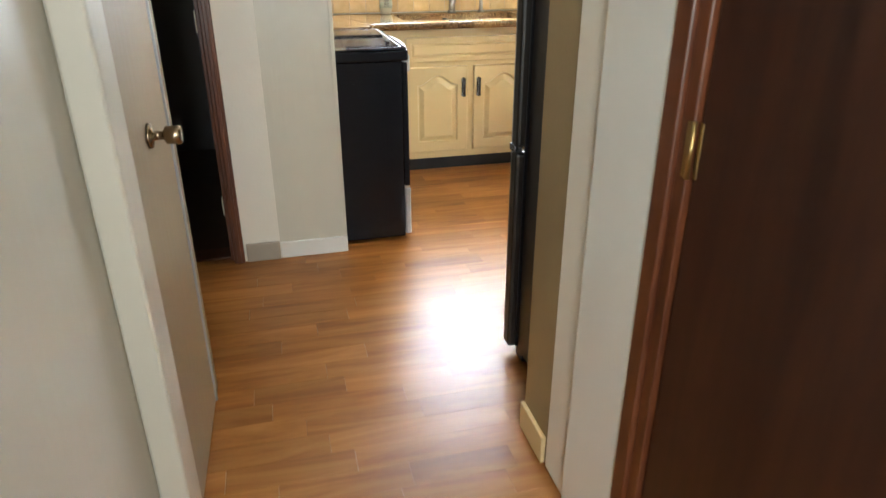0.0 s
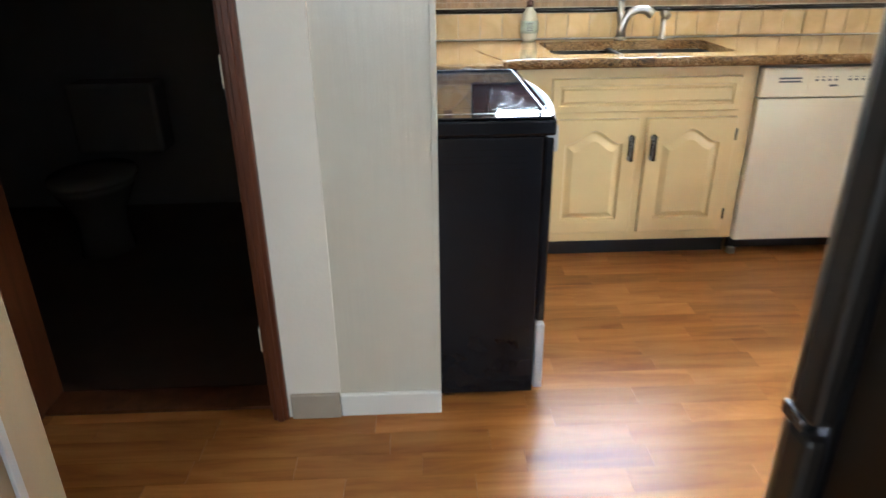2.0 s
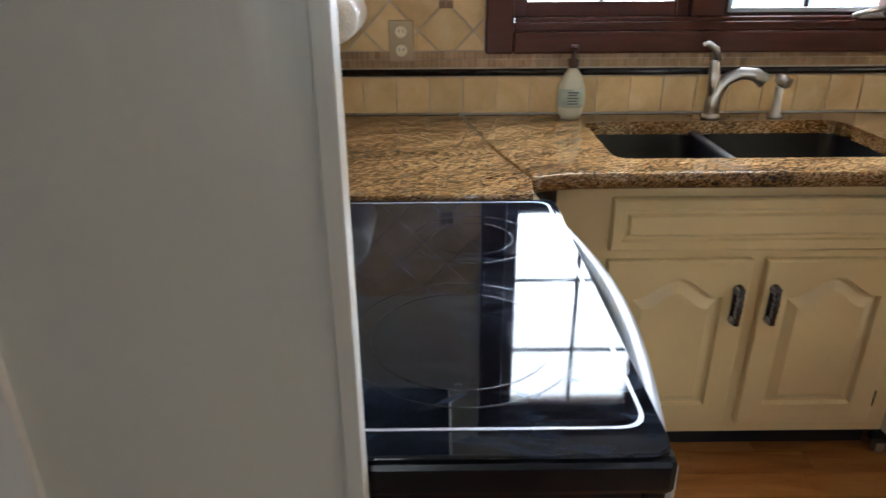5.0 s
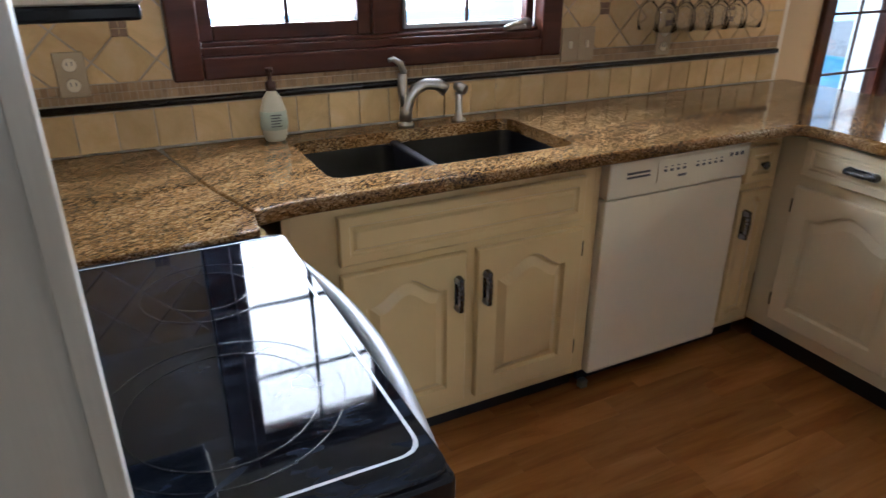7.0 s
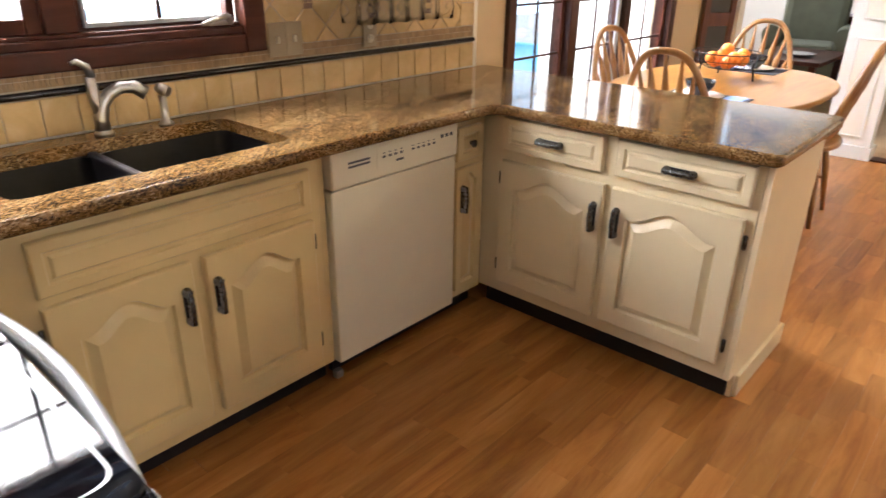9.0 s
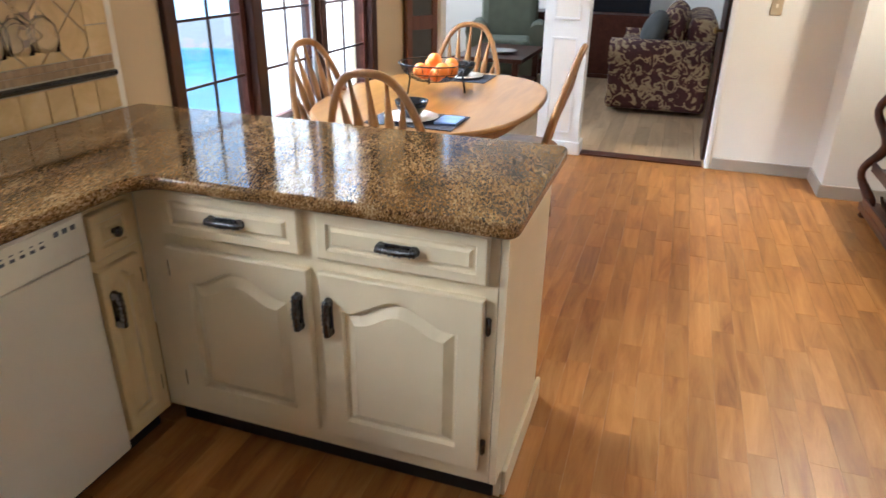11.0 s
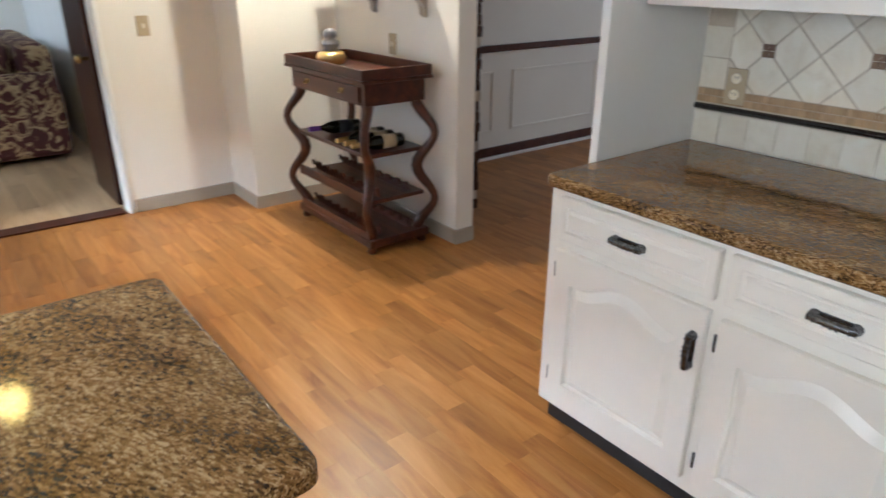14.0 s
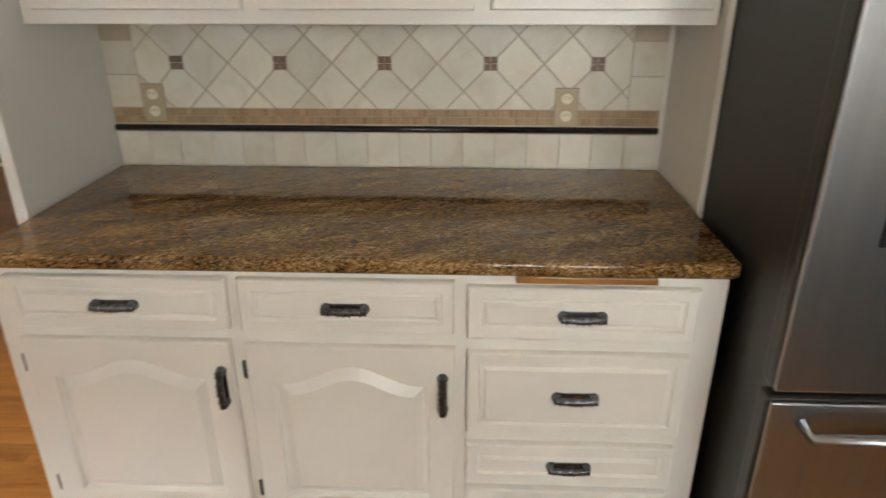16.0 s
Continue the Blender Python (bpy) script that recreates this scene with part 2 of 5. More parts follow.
def smeared_glass():
    """Black glass ceramic with wiped, cloudy smears."""
    m = mat("black_glass_ceramic", (0.006, 0.007, 0.010, 1), 0.045, var=0.2, scale=6, bump=0.0, spec=0.38)
    n, l = m.node_tree.nodes, m.node_tree.links
    b = n["Principled BSDF"]
    tc = n.new("ShaderNodeTexCoord")
    mp = n.new("ShaderNodeMapping")
    mp.inputs["Rotation"].default_value, mp.inputs["Scale"].default_value = (0, 0, 0.6), (4.0, 9.0, 1.0)
    l.new(tc.outputs["Object"], mp.inputs[0])
    t = n.new("ShaderNodeTexNoise")
    t.inputs["Scale"].default_value, t.inputs["Detail"].default_value, t.inputs["Distortion"].default_value = 1.6, 7, 2.2
    l.new(mp.outputs[0], t.inputs["Vector"])
    r = n.new("ShaderNodeMapRange")
    r.inputs[1].default_value, r.inputs[2].default_value = 0.48, 0.72
    r.inputs[3].default_value, r.inputs[4].default_value = 0.035, 0.07
    l.new(t.outputs[0], r.inputs[0])
    l.new(r.outputs[0], b.inputs["Roughness"])
    cr = n.new("ShaderNodeValToRGB")
    e = cr.color_ramp.elements
    e[0].position, e[0].color = 0.46, (0.004, 0.005, 0.008, 1)
    e[1].position, e[1].color = 1.0, (0.034, 0.048, 0.078, 1)
    l.new(t.outputs[0], cr.inputs[0])
    l.new(cr.outputs[0], b.inputs["Base Color"])
    return m


M_CERAMIC = smeared_glass()
M_RING = mat("burner_print", (0.017, 0.018, 0.021, 1), 0.22, var=0.3, scale=60)
M_SILVER = mat("silver_plastic", (0.42, 0.44, 0.47, 1), 0.3, metal=0.3, var=0.04)
M_APPL = mat("white_appliance_enamel", (0.80, 0.74, 0.58, 1), 0.28, var=0.02, bump=0.02)
M_PRINT = mat("printed_marks", (0.10, 0.10, 0.11, 1), 0.5)
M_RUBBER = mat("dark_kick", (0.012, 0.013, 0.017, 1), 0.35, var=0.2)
M_SINK = mat("black_composite_sink", (0.006, 0.006, 0.009, 1), 0.42, var=0.2, scale=80, bump=0.05, spec=0.35)
M_OUTLET = mat("almond_plastic", (0.44, 0.35, 0.22, 1), 0.4, var=0.03)
M_PAPER = mat("paper_towel", (0.82, 0.80, 0.76, 1), 0.9, var=0.03, bump=0.3, bscale=140)
M_BOTTLE = mat("soap_bottle_plastic", (0.60, 0.58, 0.46, 1), 0.3, var=0.05)
M_LABELGREEN = mat("soap_label", (0.42, 0.48, 0.40, 1), 0.5, var=0.1, scale=30)
M_BROWNPL = mat("brown_plastic", (0.06, 0.025, 0.018, 1), 0.35)
M_ORANGE = mat("orange_peel", (0.85, 0.24, 0.02, 1), 0.45, var=0.12, scale=12, bump=0.3, bscale=300)
M_IRON = mat("black_wire", (0.015, 0.015, 0.017, 1), 0.4, metal=0.5)
M_NAVY = mat("navy_placemat", (0.018, 0.020, 0.035, 1), 0.8, var=0.25, scale=120, bump=0.4, bscale=200)
M_NAPKIN = mat("blue_napkin", (0.16, 0.24, 0.42, 1), 0.7, var=0.2, scale=20)
M_CHINA = mat("white_china", (0.80, 0.79, 0.76, 1), 0.12, var=0.02, bump=0)
M_BLACKCHINA = mat("black_china", (0.012, 0.012, 0.014, 1), 0.1, var=0.1, bump=0)
M_WINE = mat("dark_bottle_glass", (0.008, 0.010, 0.006, 1), 0.06, var=0.2, bump=0)
M_GOLD = mat("gold_foil", (0.70, 0.50, 0.20, 1), 0.3, metal=0.9, bump=0.2)
M_PURPLE = mat("violet_foil", (0.14, 0.06, 0.34, 1), 0.3, metal=0.6, bump=0.2)
M_SOFA = ramp_mat("sofa_brocade", [(0.44, (0.055, 0.012, 0.010, 1)), (0.50, (0.075, 0.018, 0.014, 1)), (0.53, (0.30, 0.20, 0.10, 1)), (0.62, (0.36, 0.26, 0.14, 1)), (0.66, (0.075, 0.018, 0.014, 1))], 9, rough=0.85, distort=1.6, detail=1.5)
M_GREENCH = mat("sage_upholstery", (0.13, 0.135, 0.09, 1), 0.85, var=0.1, bump=0.2, bscale=200)
M_CUSHION = mat("grey_cushion", (0.06, 0.06, 0.055, 1), 0.9, var=0.15)
# Bathroom wall colour holds the room's darkness, below any real paint.
M_BATHWALL_SHADED = mat("shaded_bathroom_paint", (0.17, 0.16, 0.155, 1), 0.7, var=0.03)
M_CONC = mat("patio_concrete", (0.42, 0.42, 0.40, 1), 0.9, var=0.1, scale=3)
M_POOL = mat("pool_liner", (0.16, 0.48, 0.70, 1), 0.35, var=0.15, scale=4)


def glass_mat(name, rough=0.0, colour=(1, 1, 1, 1)):
    m = bpy.data.materials.new(name)
    m.use_nodes = True
    b = m.node_tree.nodes["Principled BSDF"]
    b.inputs["Base Color"].default_value = colour
    b.inputs["Transmission Weight"].default_value, b.inputs["Roughness"].default_value, b.inputs["IOR"].default_value = 1.0, rough, 1.45
    return m


def glow_mat(name, colour, strength):
    m = bpy.data.materials.new(name)
    m.use_nodes = True
    b = m.node_tree.nodes["Principled BSDF"]
    b.inputs["Base Color"].default_value = colour
    b.inputs["Emission Color"].default_value, b.inputs["Emission Strength"].default_value = colour, strength
    return m


M_GLASS = glass_mat("window_glass")
M_CLEAR = glass_mat("clear_glass")
M_CLEAR.node_tree.nodes["Principled BSDF"].inputs["IOR"].default_value = 1.2
M_BULB = glow_mat("lit_bulb", (1.0, 0.66, 0.17, 1), 30.0)
# Glow of the added kitchen dome, a warm fill.
M_DOME = glow_mat("fill_dome", (1.0, 0.58, 0.24, 1), 2.0)
# Emissive card, added to make the windows bright and light the rooms.
M_SKYCARD = glow_mat("glowing_backdrop", (0.64, 0.84, 1.0, 1), 1.2)


# ---- builders ----
def bm_box(bm, x0, x1, y0, y1, z0, z1, bevel=0.0):
    b = bmesh.new()
    v = [b.verts.new((x, y, z)) for x in (x0, x1) for y in (y0, y1) for z in (z0, z1)]
    for f in ((0, 1, 3, 2), (4, 6, 7, 5), (0, 4, 5, 1), (2, 3, 7, 6), (0, 2, 6, 4), (1, 5, 7, 3)):
        b.faces.new([v[i] for i in f])
    if bevel:
        bmesh.ops.bevel(b, geom=list(b.edges), offset=bevel, segments=2, profile=0.5, affect='EDGES')
    join_bm(bm, b)
    return bm


def join_bm(bm, b):
    b.verts.index_update()
    base = [bm.verts.new(v.co) for v in b.verts]
    for f in b.faces:
        nf = bm.faces.new([base[v.index] for v in f.verts])
        nf.smooth = f.smooth
    b.free()


def box(x0, x1, y0, y1, z0, z1, bevel=0.0):
    return bm_box(bmesh.new(), x0, x1, y0, y1, z0, z1, bevel)


def bm_tube(bm, pts, radii, seg=10, cap=True):
    """A round tube along points, with a radius at each."""
    pts = [Vector(p) for p in pts]
    if not hasattr(radii, "__len__"):
        radii = [radii] * len(pts)
    rings, up = [], None
    for i, p in enumerate(pts):
        d = (pts[min(i + 1, len(pts) - 1)] - pts[max(i - 1, 0)]).normalized()
        if up is None:
            up = Vector((0, 0, 1)) if abs(d.z) < 0.9 else Vector((1, 0, 0))
        s = d.cross(up).normalized()
        up = s.cross(d).normalized()
        rings.append([bm.verts.new(p + (s * math.cos(a) + up * math.sin(a)) * radii[i]) for a in (2 * math.pi * k / seg for k in range(seg))])
    for a, b in zip(rings, rings[1:]):
        for k in range(seg):
            f = bm.faces.new((a[k], b[k], b[(k + 1) % seg], a[(k + 1) % seg]))
            f.smooth = True
    if cap:
        bm.faces.new(rings[0])
        bm.faces.new(rings[-1][::-1])
    return bm


def bm_lathe(bm, profile, centre=(0, 0, 0), seg=24, sx=1.0, sy=1.0):
    """Turns (radius, height) pairs round the z axis."""
    c = Vector(centre)
    rings = []
    for r, z in profile:
        rings.append([bm.verts.new(c + Vector((sx * r * math.cos(2 * math.pi * k / seg), sy * r * math.sin(2 * math.pi * k / seg), z))) for k in range(seg)])
    for a, b in zip(rings, rings[1:]):
        for k in range(seg):
            f = bm.faces.new((a[k], a[(k + 1) % seg], b[(k + 1) % seg], b[k]))
            f.smooth = True
    bm.faces.new(rings[0][::-1])
    bm.faces.new(rings[-1])
    return bm


def bm_prism(bm, outline, axis, a, b):
    """A flat outline of (u, v) pairs pushed from a to b along an axis: 'z' takes (x, y), 'y' takes (x, z), 'x' takes (y, z)."""
    def at(u, v, w):
        return {'z': (u, v, w), 'y': (u, w, v), 'x': (w, u, v)}[axis]
    lo = [bm.verts.new(at(u, v, a)) for u, v in outline]
    hi = [bm.verts.new(at(u, v, b)) for u, v in outline]
    n = len(outline)
    bm.faces.new(lo[::-1])
    bm.faces.new(hi)
    for i in range(n):
        bm.faces.new((lo[i], lo[(i + 1) % n], hi[(i + 1) % n], hi[i]))
    return bm


def mesh_of(name, bm, material):
    bmesh.ops.recalc_face_normals(bm, faces=bm.faces)
    me = bpy.data.meshes.new(name)
    bm.to_mesh(me)
    bm.free()
    if material:
        me.materials.append(material)
    return me


def part(name, bm, material, parent, label=""):
    ob = new(name, mesh_of(name, bm, material))
    ob.parent = parent
    return tagged(ob, label)


def single(name, bm, material, label, category, group="", kind="", m=None):
    ob = new(name, mesh_of(name, bm, material))
    if m is not None:
        ob.matrix_world = m
    return tagged(ob, label, category, group, kind)


def thing(name, m, label, category, group="", kind=""):
    ob = new(name)
    ob.empty_display_size = 0.1
    ob.matrix_world = m
    return tagged(ob, label, category, group, kind)


def structure(name, bm, material, label, category):
    return single(name, bm, material, label, category, kind="structure")


# ---- the shell ----
CEIL = 2.42
FLOOR_X0, FLOOR_X1, FLOOR_Y0, FLOOR_Y1 = -1.6, 11.5, -3.0, 6.0
M_SUB = mat("subfloor", (0.10, 0.05, 0.025, 1), 0.6)
floor = structure("floor", box(FLOOR_X0, FLOOR_X1, FLOOR_Y0, 7.2, -0.2, -0.012), M_SUB, "honey brown wood laminate floor with short staggered strips", "floor")
bm = box(FLOOR_X0, FLOOR_X1, FLOOR_Y0, 5.74, CEIL, CEIL + 0.12)
bm_box(bm, -1.6, 1.07, 5.74, 5.92, CEIL, CEIL + 0.12)
structure("ceiling", bm, M_CEIL, "plain white painted ceiling", "ceiling")

WIN = (1.70, 2.84, 1.105, 2.025)
PAT = (4.43, 6.43, 0.51, 2.09)
# north wall behind the sink, with the window hole
bm = bmesh.new()
bm_box(bm, 1.07, WIN[0], 5.485, 5.64, -0.02, CEIL)
bm_box(bm, WIN[1], 4.10, 5.485, 5.64, -0.02, CEIL)
bm_box(bm, WIN[0], WIN[1], 5.485, 5.64, 0, WIN[2])
bm_box(bm, WIN[0], WIN[1], 5.485, 5.64, WIN[3], CEIL)
structure("wall_north_kitchen", bm, M_WALL, "painted kitchen wall behind the sink counter", "wall")
bm = bmesh.new()
bm_box(bm, 4.10, PAT[0], 5.56, 5.72, -0.02, CEIL)
bm_box(bm, PAT[1], 7.27, 5.56, 5.72, -0.02, CEIL)
bm_box(bm, PAT[0], PAT[1], 5.56, 5.72, 0, PAT[2])
bm_box(bm, PAT[0], PAT[1], 5.56, 5.72, PAT[3], CEIL)
structure("wall_north_nook", bm, M_TANWALL, "tan painted wall round the patio doors", "wall")
# east wall of the nook with two openings to the living room
bm = bmesh.new()
bm_box(bm, 7.20, 7.32, 5.35, 5.72, -0.02, CEIL)
bm_box(bm, 7.20, 7.32, 3.312, 5.35, 2.05, CEIL)
bm_box(bm, 7.20, 7.32, 2.62, 3.312, -0.02, CEIL)
structure("wall_east", bm, M_WALL, "off-white painted wall beside the living room opening", "wall")
bm = bmesh.new()
bm_box(bm, 6.80, 7.32, 1.86, 2.62, -0.02, CEIL)
structure("wall_niche", bm, M_WALL, "off-white painted wall corner beside the wine cart", "wall")
bm = bmesh.new()
bm_box(bm, 5.56, 6.80, 1.86, 1.98, -0.02, CEIL)
structure("wall_south_nook", bm, M_WALL, "off-white painted wall behind the wine cart", "wall")
bm = box(4.16, 4.19, 1.90, 2.55, -0.02, CEIL)
structure("wall_buffet_end", bm, M_WHITE, "thin white painted end wall beside the buffet counter", "wall")
bm = box(1.87, 4.19, 1.90, 2.04, -0.02, CEIL)
structure("wall_south_kitchen", bm, M_WALL, "painted wall behind the buffet counter", "wall")
bm = box(1.776, 1.87, 2.432, 2.60, -0.02, CEIL)
bm_box(bm, 1.776, 1.87, -0.6, 1.178, -0.02, CEIL)
bm_box(bm, 1.776, 1.87, 1.178, 2.432, 2.16, CEIL)
bm_box(bm, 1.776, 1.87, 1.178, 2.432, 2.06, 2.16)
structure("wall_hall_east", bm, M_HALLTAN_SHADED, "tan painted hall wall beside the refrigerator", "wall")
# formal dining room
structure("wall_dining_east", box(6.80, 6.92, -3.0, 1.86, -0.02, CEIL), M_WALL, "off-white dining room wall with picture-frame moulding", "wall")
structure("wall_dining_south", box(2.6, 6.92, -3.1, -3.0, -0.02, CEIL), M_WALL, "plain dining room wall", "wall")
structure("wall_dining_west", box(2.6, 2.7, -3.0, 1.90, -0.02, CEIL), M_WALL, "plain dining room wall", "wall")
# living room
structure("wall_living_east", box(11.3, 11.42, 0.0, 7.2, -0.02, CEIL), M_WALL, "plain living room wall", "wall")
structure("wall_living_north", box(7.27, 11.42, 7.08, 7.2, -0.02, CEIL), M_WALL, "plain living room wall", "wall")
structure("wall_living_south", box(7.32, 11.42, 3.02, 3.14, -0.02, CEIL), M_WHITE, "white painted living room wall", "wall")
structure("wall_living_west", box(7.2, 7.32, 5.72, 7.2, -0.02, CEIL), M_WALL, "plain living room wall", "wall")
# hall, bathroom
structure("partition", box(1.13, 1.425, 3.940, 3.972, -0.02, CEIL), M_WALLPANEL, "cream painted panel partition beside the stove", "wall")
bm = box(0.975, 1.13, 3.930, 4.07, -0.02, CEIL)
bm_box(bm, 0.225, 0.975, 3.975, 4.07, 2.04, CEIL)
bm_box(bm, -1.5, 0.225, 3.975, 4.07, -0.02, CEIL)
structure("wall_bathroom_south", bm, M_WALL, "pale wall beside the bathroom doorway", "wall")
structure("wall_stove", box(0.95, 1.07, 4.07, 5.90, -0.02, CEIL), M_TANWALL, "wall behind the stove", "wall")
structure("wall_bathroom_north", box(-1.5, 0.95, 5.80, 5.90, -0.02, CEIL), M_BATHWALL_SHADED, "plain bathroom wall with shade put into its paint", "wall")
structure("wall_west", box(-1.6, -1.5, -0.6, 5.90, -0.02, CEIL), M_WALL, "plain wall", "wall")
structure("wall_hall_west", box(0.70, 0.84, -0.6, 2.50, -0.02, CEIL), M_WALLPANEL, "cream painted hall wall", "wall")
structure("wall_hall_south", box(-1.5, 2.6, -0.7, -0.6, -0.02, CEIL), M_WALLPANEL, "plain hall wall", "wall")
structure("wall_closet_south", box(-1.5, 0.70, 2.06, 2.16, -0.02, CEIL), M_WALL, "plain wall", "wall")


# ---- outside ----
structure("ground", box(-60, 60, 5.9, 120, -0.5, -0.35), M_CONC, "pale sunlit concrete patio outside", "ground")
structure("backdrop", box(-25, 40, 16, 16.1, -0.5, 14), M_SKYCARD, "glowing card standing in for the bright distance outside the windows", "backdrop")
bm = bmesh.new()
bm_lathe(bm, [(2.9, 0), (2.9, 0.38), (2.84, 0.42), (2.78, 0.38), (2.78, 0.30), (0.1, 0.30)], seg=40)
single("swimming_pool", bm, M_POOL, "round bright blue above-ground swimming pool on the patio", "pool", m=pose(7.9, 9.5, -0.36))


# ---- windows ----
def sash(parent, x0, x1, z0, z1, y, stile, munx, munz, depth=0.04):
    bm = bmesh.new()
    bm_box(bm, x0, x0 + stile, y, y + depth, z0, z1, 0.004)
    bm_box(bm, x1 - stile, x1, y, y + depth, z0, z1, 0.004)
    bm_box(bm, x0 + stile, x1 - stile, y, y + depth, z0, z0 + stile, 0.004)
    bm_box(bm, x0 + stile, x1 - stile, y, y + depth, z1 - stile, z1, 0.004)
    s = part("sash", bm, M_DARKWOOD, parent)
    g = part("pane", box(x0 + stile, x1 - stile, y + 0.018, y + 0.022, z0 + stile, z1 - stile), M_GLASS, s, "clear window pane")
    g.visible_shadow = False
    for x in munx:
        part("muntin", box(x - 0.006, x + 0.006, y + 0.008, y + 0.017, z0 + stile, z1 - stile), M_DARKWOODZ, s)
    for z in munz:
        part("muntin", box(x0 + stile, x1 - stile, y + 0.009, y + 0.0165, z - 0.006, z + 0.006), M_DARKWOODZ, s)
    return s


win = thing("window_1", pose(0, 0, -0.055), "brown stained casement window over the sink with grid bars", "window", kind="structure")
bm = bmesh.new()
for a in ((1.635, 1.715, 1.115, 2.12), (2.825, 2.905, 1.115, 2.12), (1.715, 2.825, 1.115, 1.175), (1.715, 2.825, 2.05, 2.12)):
    bm_box(bm, a[0], a[1], 5.44, 5.50, a[2], a[3], 0.006)
part("casing", bm, M_DARKWOOD, win)
bm = bmesh.new()
bm_box(bm, 1.715, 2.825, 5.455, 5.54, 1.175, 1.20, 0.004)
bm_box(bm, 1.72, 2.82, 5.465, 5.54, 1.20, 1.212, 0.003)
bm_box(bm, 2.225, 2.315, 5.47, 5.56, 1.212, 2.05, 0.005)
part("window_frame", bm, M_DARKWOOD, win)
sash(win, 1.715, 2.225, 1.212, 2.05, 5.49, 0.042, (1.97,), (1.50, 1.78))
sash(win, 2.315, 2.825, 1.205, 2.05, 5.50, 0.030, (2.57,), (1.50, 1.78))
bm = bmesh.new()
bm_box(bm, 2.335, 2.805, 5.488, 5.50, 1.222, 1.234)
bm_box(bm, 2.335, 2.345, 5.488, 5.50, 1.234, 2.0)
part("screen_strip", bm, M_SILVER, win, "pale metal screen edge")
bm = bmesh.new()
bm_box(bm, 2.70, 2.79, 5.452, 5.485, 1.205, 1.222, 0.006)
bm_tube(bm, [(2.775, 5.455, 1.222), (2.76, 5.44, 1.235), (2.70, 5.43, 1.225), (2.665, 5.43, 1.215)], [0.012, 0.010, 0.007, 0.006])
part("crank", bm, M_NICKEL, win, "metal window crank")

pat = thing("window_2", pose(0, 0, 0), "tall brown framed bay windows with leaded grid panes", "window", kind="structure")
bm = bmesh.new()
for a in ((4.42, 4.49, 0.50, 2.1), (6.36, 6.44, 0.50, 2.1), (4.49, 6.36, 2.02, 2.1), (5.02, 5.105, 0.56, 2.02), (5.68, 5.745, 0.56, 2.02)):
    bm_box(bm, a[0], a[1], 5.535, 5.67, a[2], a[3], 0.006)
part("window_frame", bm, M_DARKWOODZ, pat)
part("window_sill", box(4.40, 6.46, 5.50, 5.70, 0.50, 0.56, 0.008), M_WHITE, pat, "white painted sill")
for x0, x1 in ((4.49, 5.02), (5.105, 5.68), (5.745, 6.36)):
    sash(pat, x0, x1, 0.56, 2.02, 5.58, 0.035, ((x0 + x1) / 2,), (0.846, 1.126, 1.41, 1.70))
part("astragal", box(5.625, 5.66, 5.565, 5.58, 0.58, 2.0, 0.003), M_SILVER, pat, "pale metal weatherstrip")


# ---- kitchen cabinets ----
def arch_outline(x0, x1, z0, z1, rise, n=14):
    """A panel's outline with a cathedral top between two shoulders."""
    c, half = (x0 + x1) / 2, (x1 - x0) / 2
    top = [(x1, z1 - rise)]
    if rise:
        for i in range(n + 1):
            u = 0.93 - 1.86 * i / n
            top.append((c + u * half, z1 - rise + rise * (0.5 + 0.5 * math.cos(math.pi * u / 0.93))))
        top.append((x0, z1 - rise))
    else:
        top.append((x0, z1))
    return [(x0, z0), (x1, z0)] + top


def bm_front(w, h, rise, stile, t=0.022, groove=0.012, slope=0.030):
    """A raised-panel front in the xz plane, facing -y, its back at y = 0."""
    bm = bmesh.new()
    e = 0.004
    outer_b = [(0, 0), (w, 0), (w, h), (0, h)]
    outer_f = [(e, e), (w - e, e), (w - e, h - e), (e, h - e)]
    inner = arch_outline(stile, w - stile, stile, h - stile * (0.75 if rise else 1), rise)
    cx, cz = w / 2, (inner[0][1] + inner[2][1]) / 2
    wi, hi = w - 2 * stile, h - 2 * stile
    k = lambda d: [(cx + (x - cx) * (wi - 2 * d) / wi, cz + (z - cz) * (hi - 2 * d) / hi) for x, z in inner]

    def loop(pts, y):
        return [bm.verts.new((x, y, z)) for x, z in pts]

    def bridge(a, b):
        for i in range(len(a)):
            bm.faces.new((a[i], a[(i + 1) % len(a)], b[(i + 1) % len(b)], b[i]))
    back = loop(outer_b, 0)
    side = loop(outer_b, -t + e)
    front = loop(outer_f, -t)
    bm.faces.new(back)
    bridge(back, side)
    bridge(side, front)
    i0 = loop(inner, -t)
    fo = [bm.edges.get((front[i], front[(i + 1) % 4])) for i in range(4)]
    fi = [bm.edges.new((i0[i], i0[(i + 1) % len(i0)])) for i in range(len(i0))]
    bmesh.ops.triangle_fill(bm, edges=fo + fi, use_beauty=True)
    i1 = loop(k(0.005), -t + groove)
    i2 = loop(k(0.012), -t + groove)
    i3 = loop(k(0.012 + slope), -t - 0.001)
    bridge(i0, i1)
    bridge(i1, i2)
    bridge(i2, i3)
    bm.faces.new(i3)
    return bm


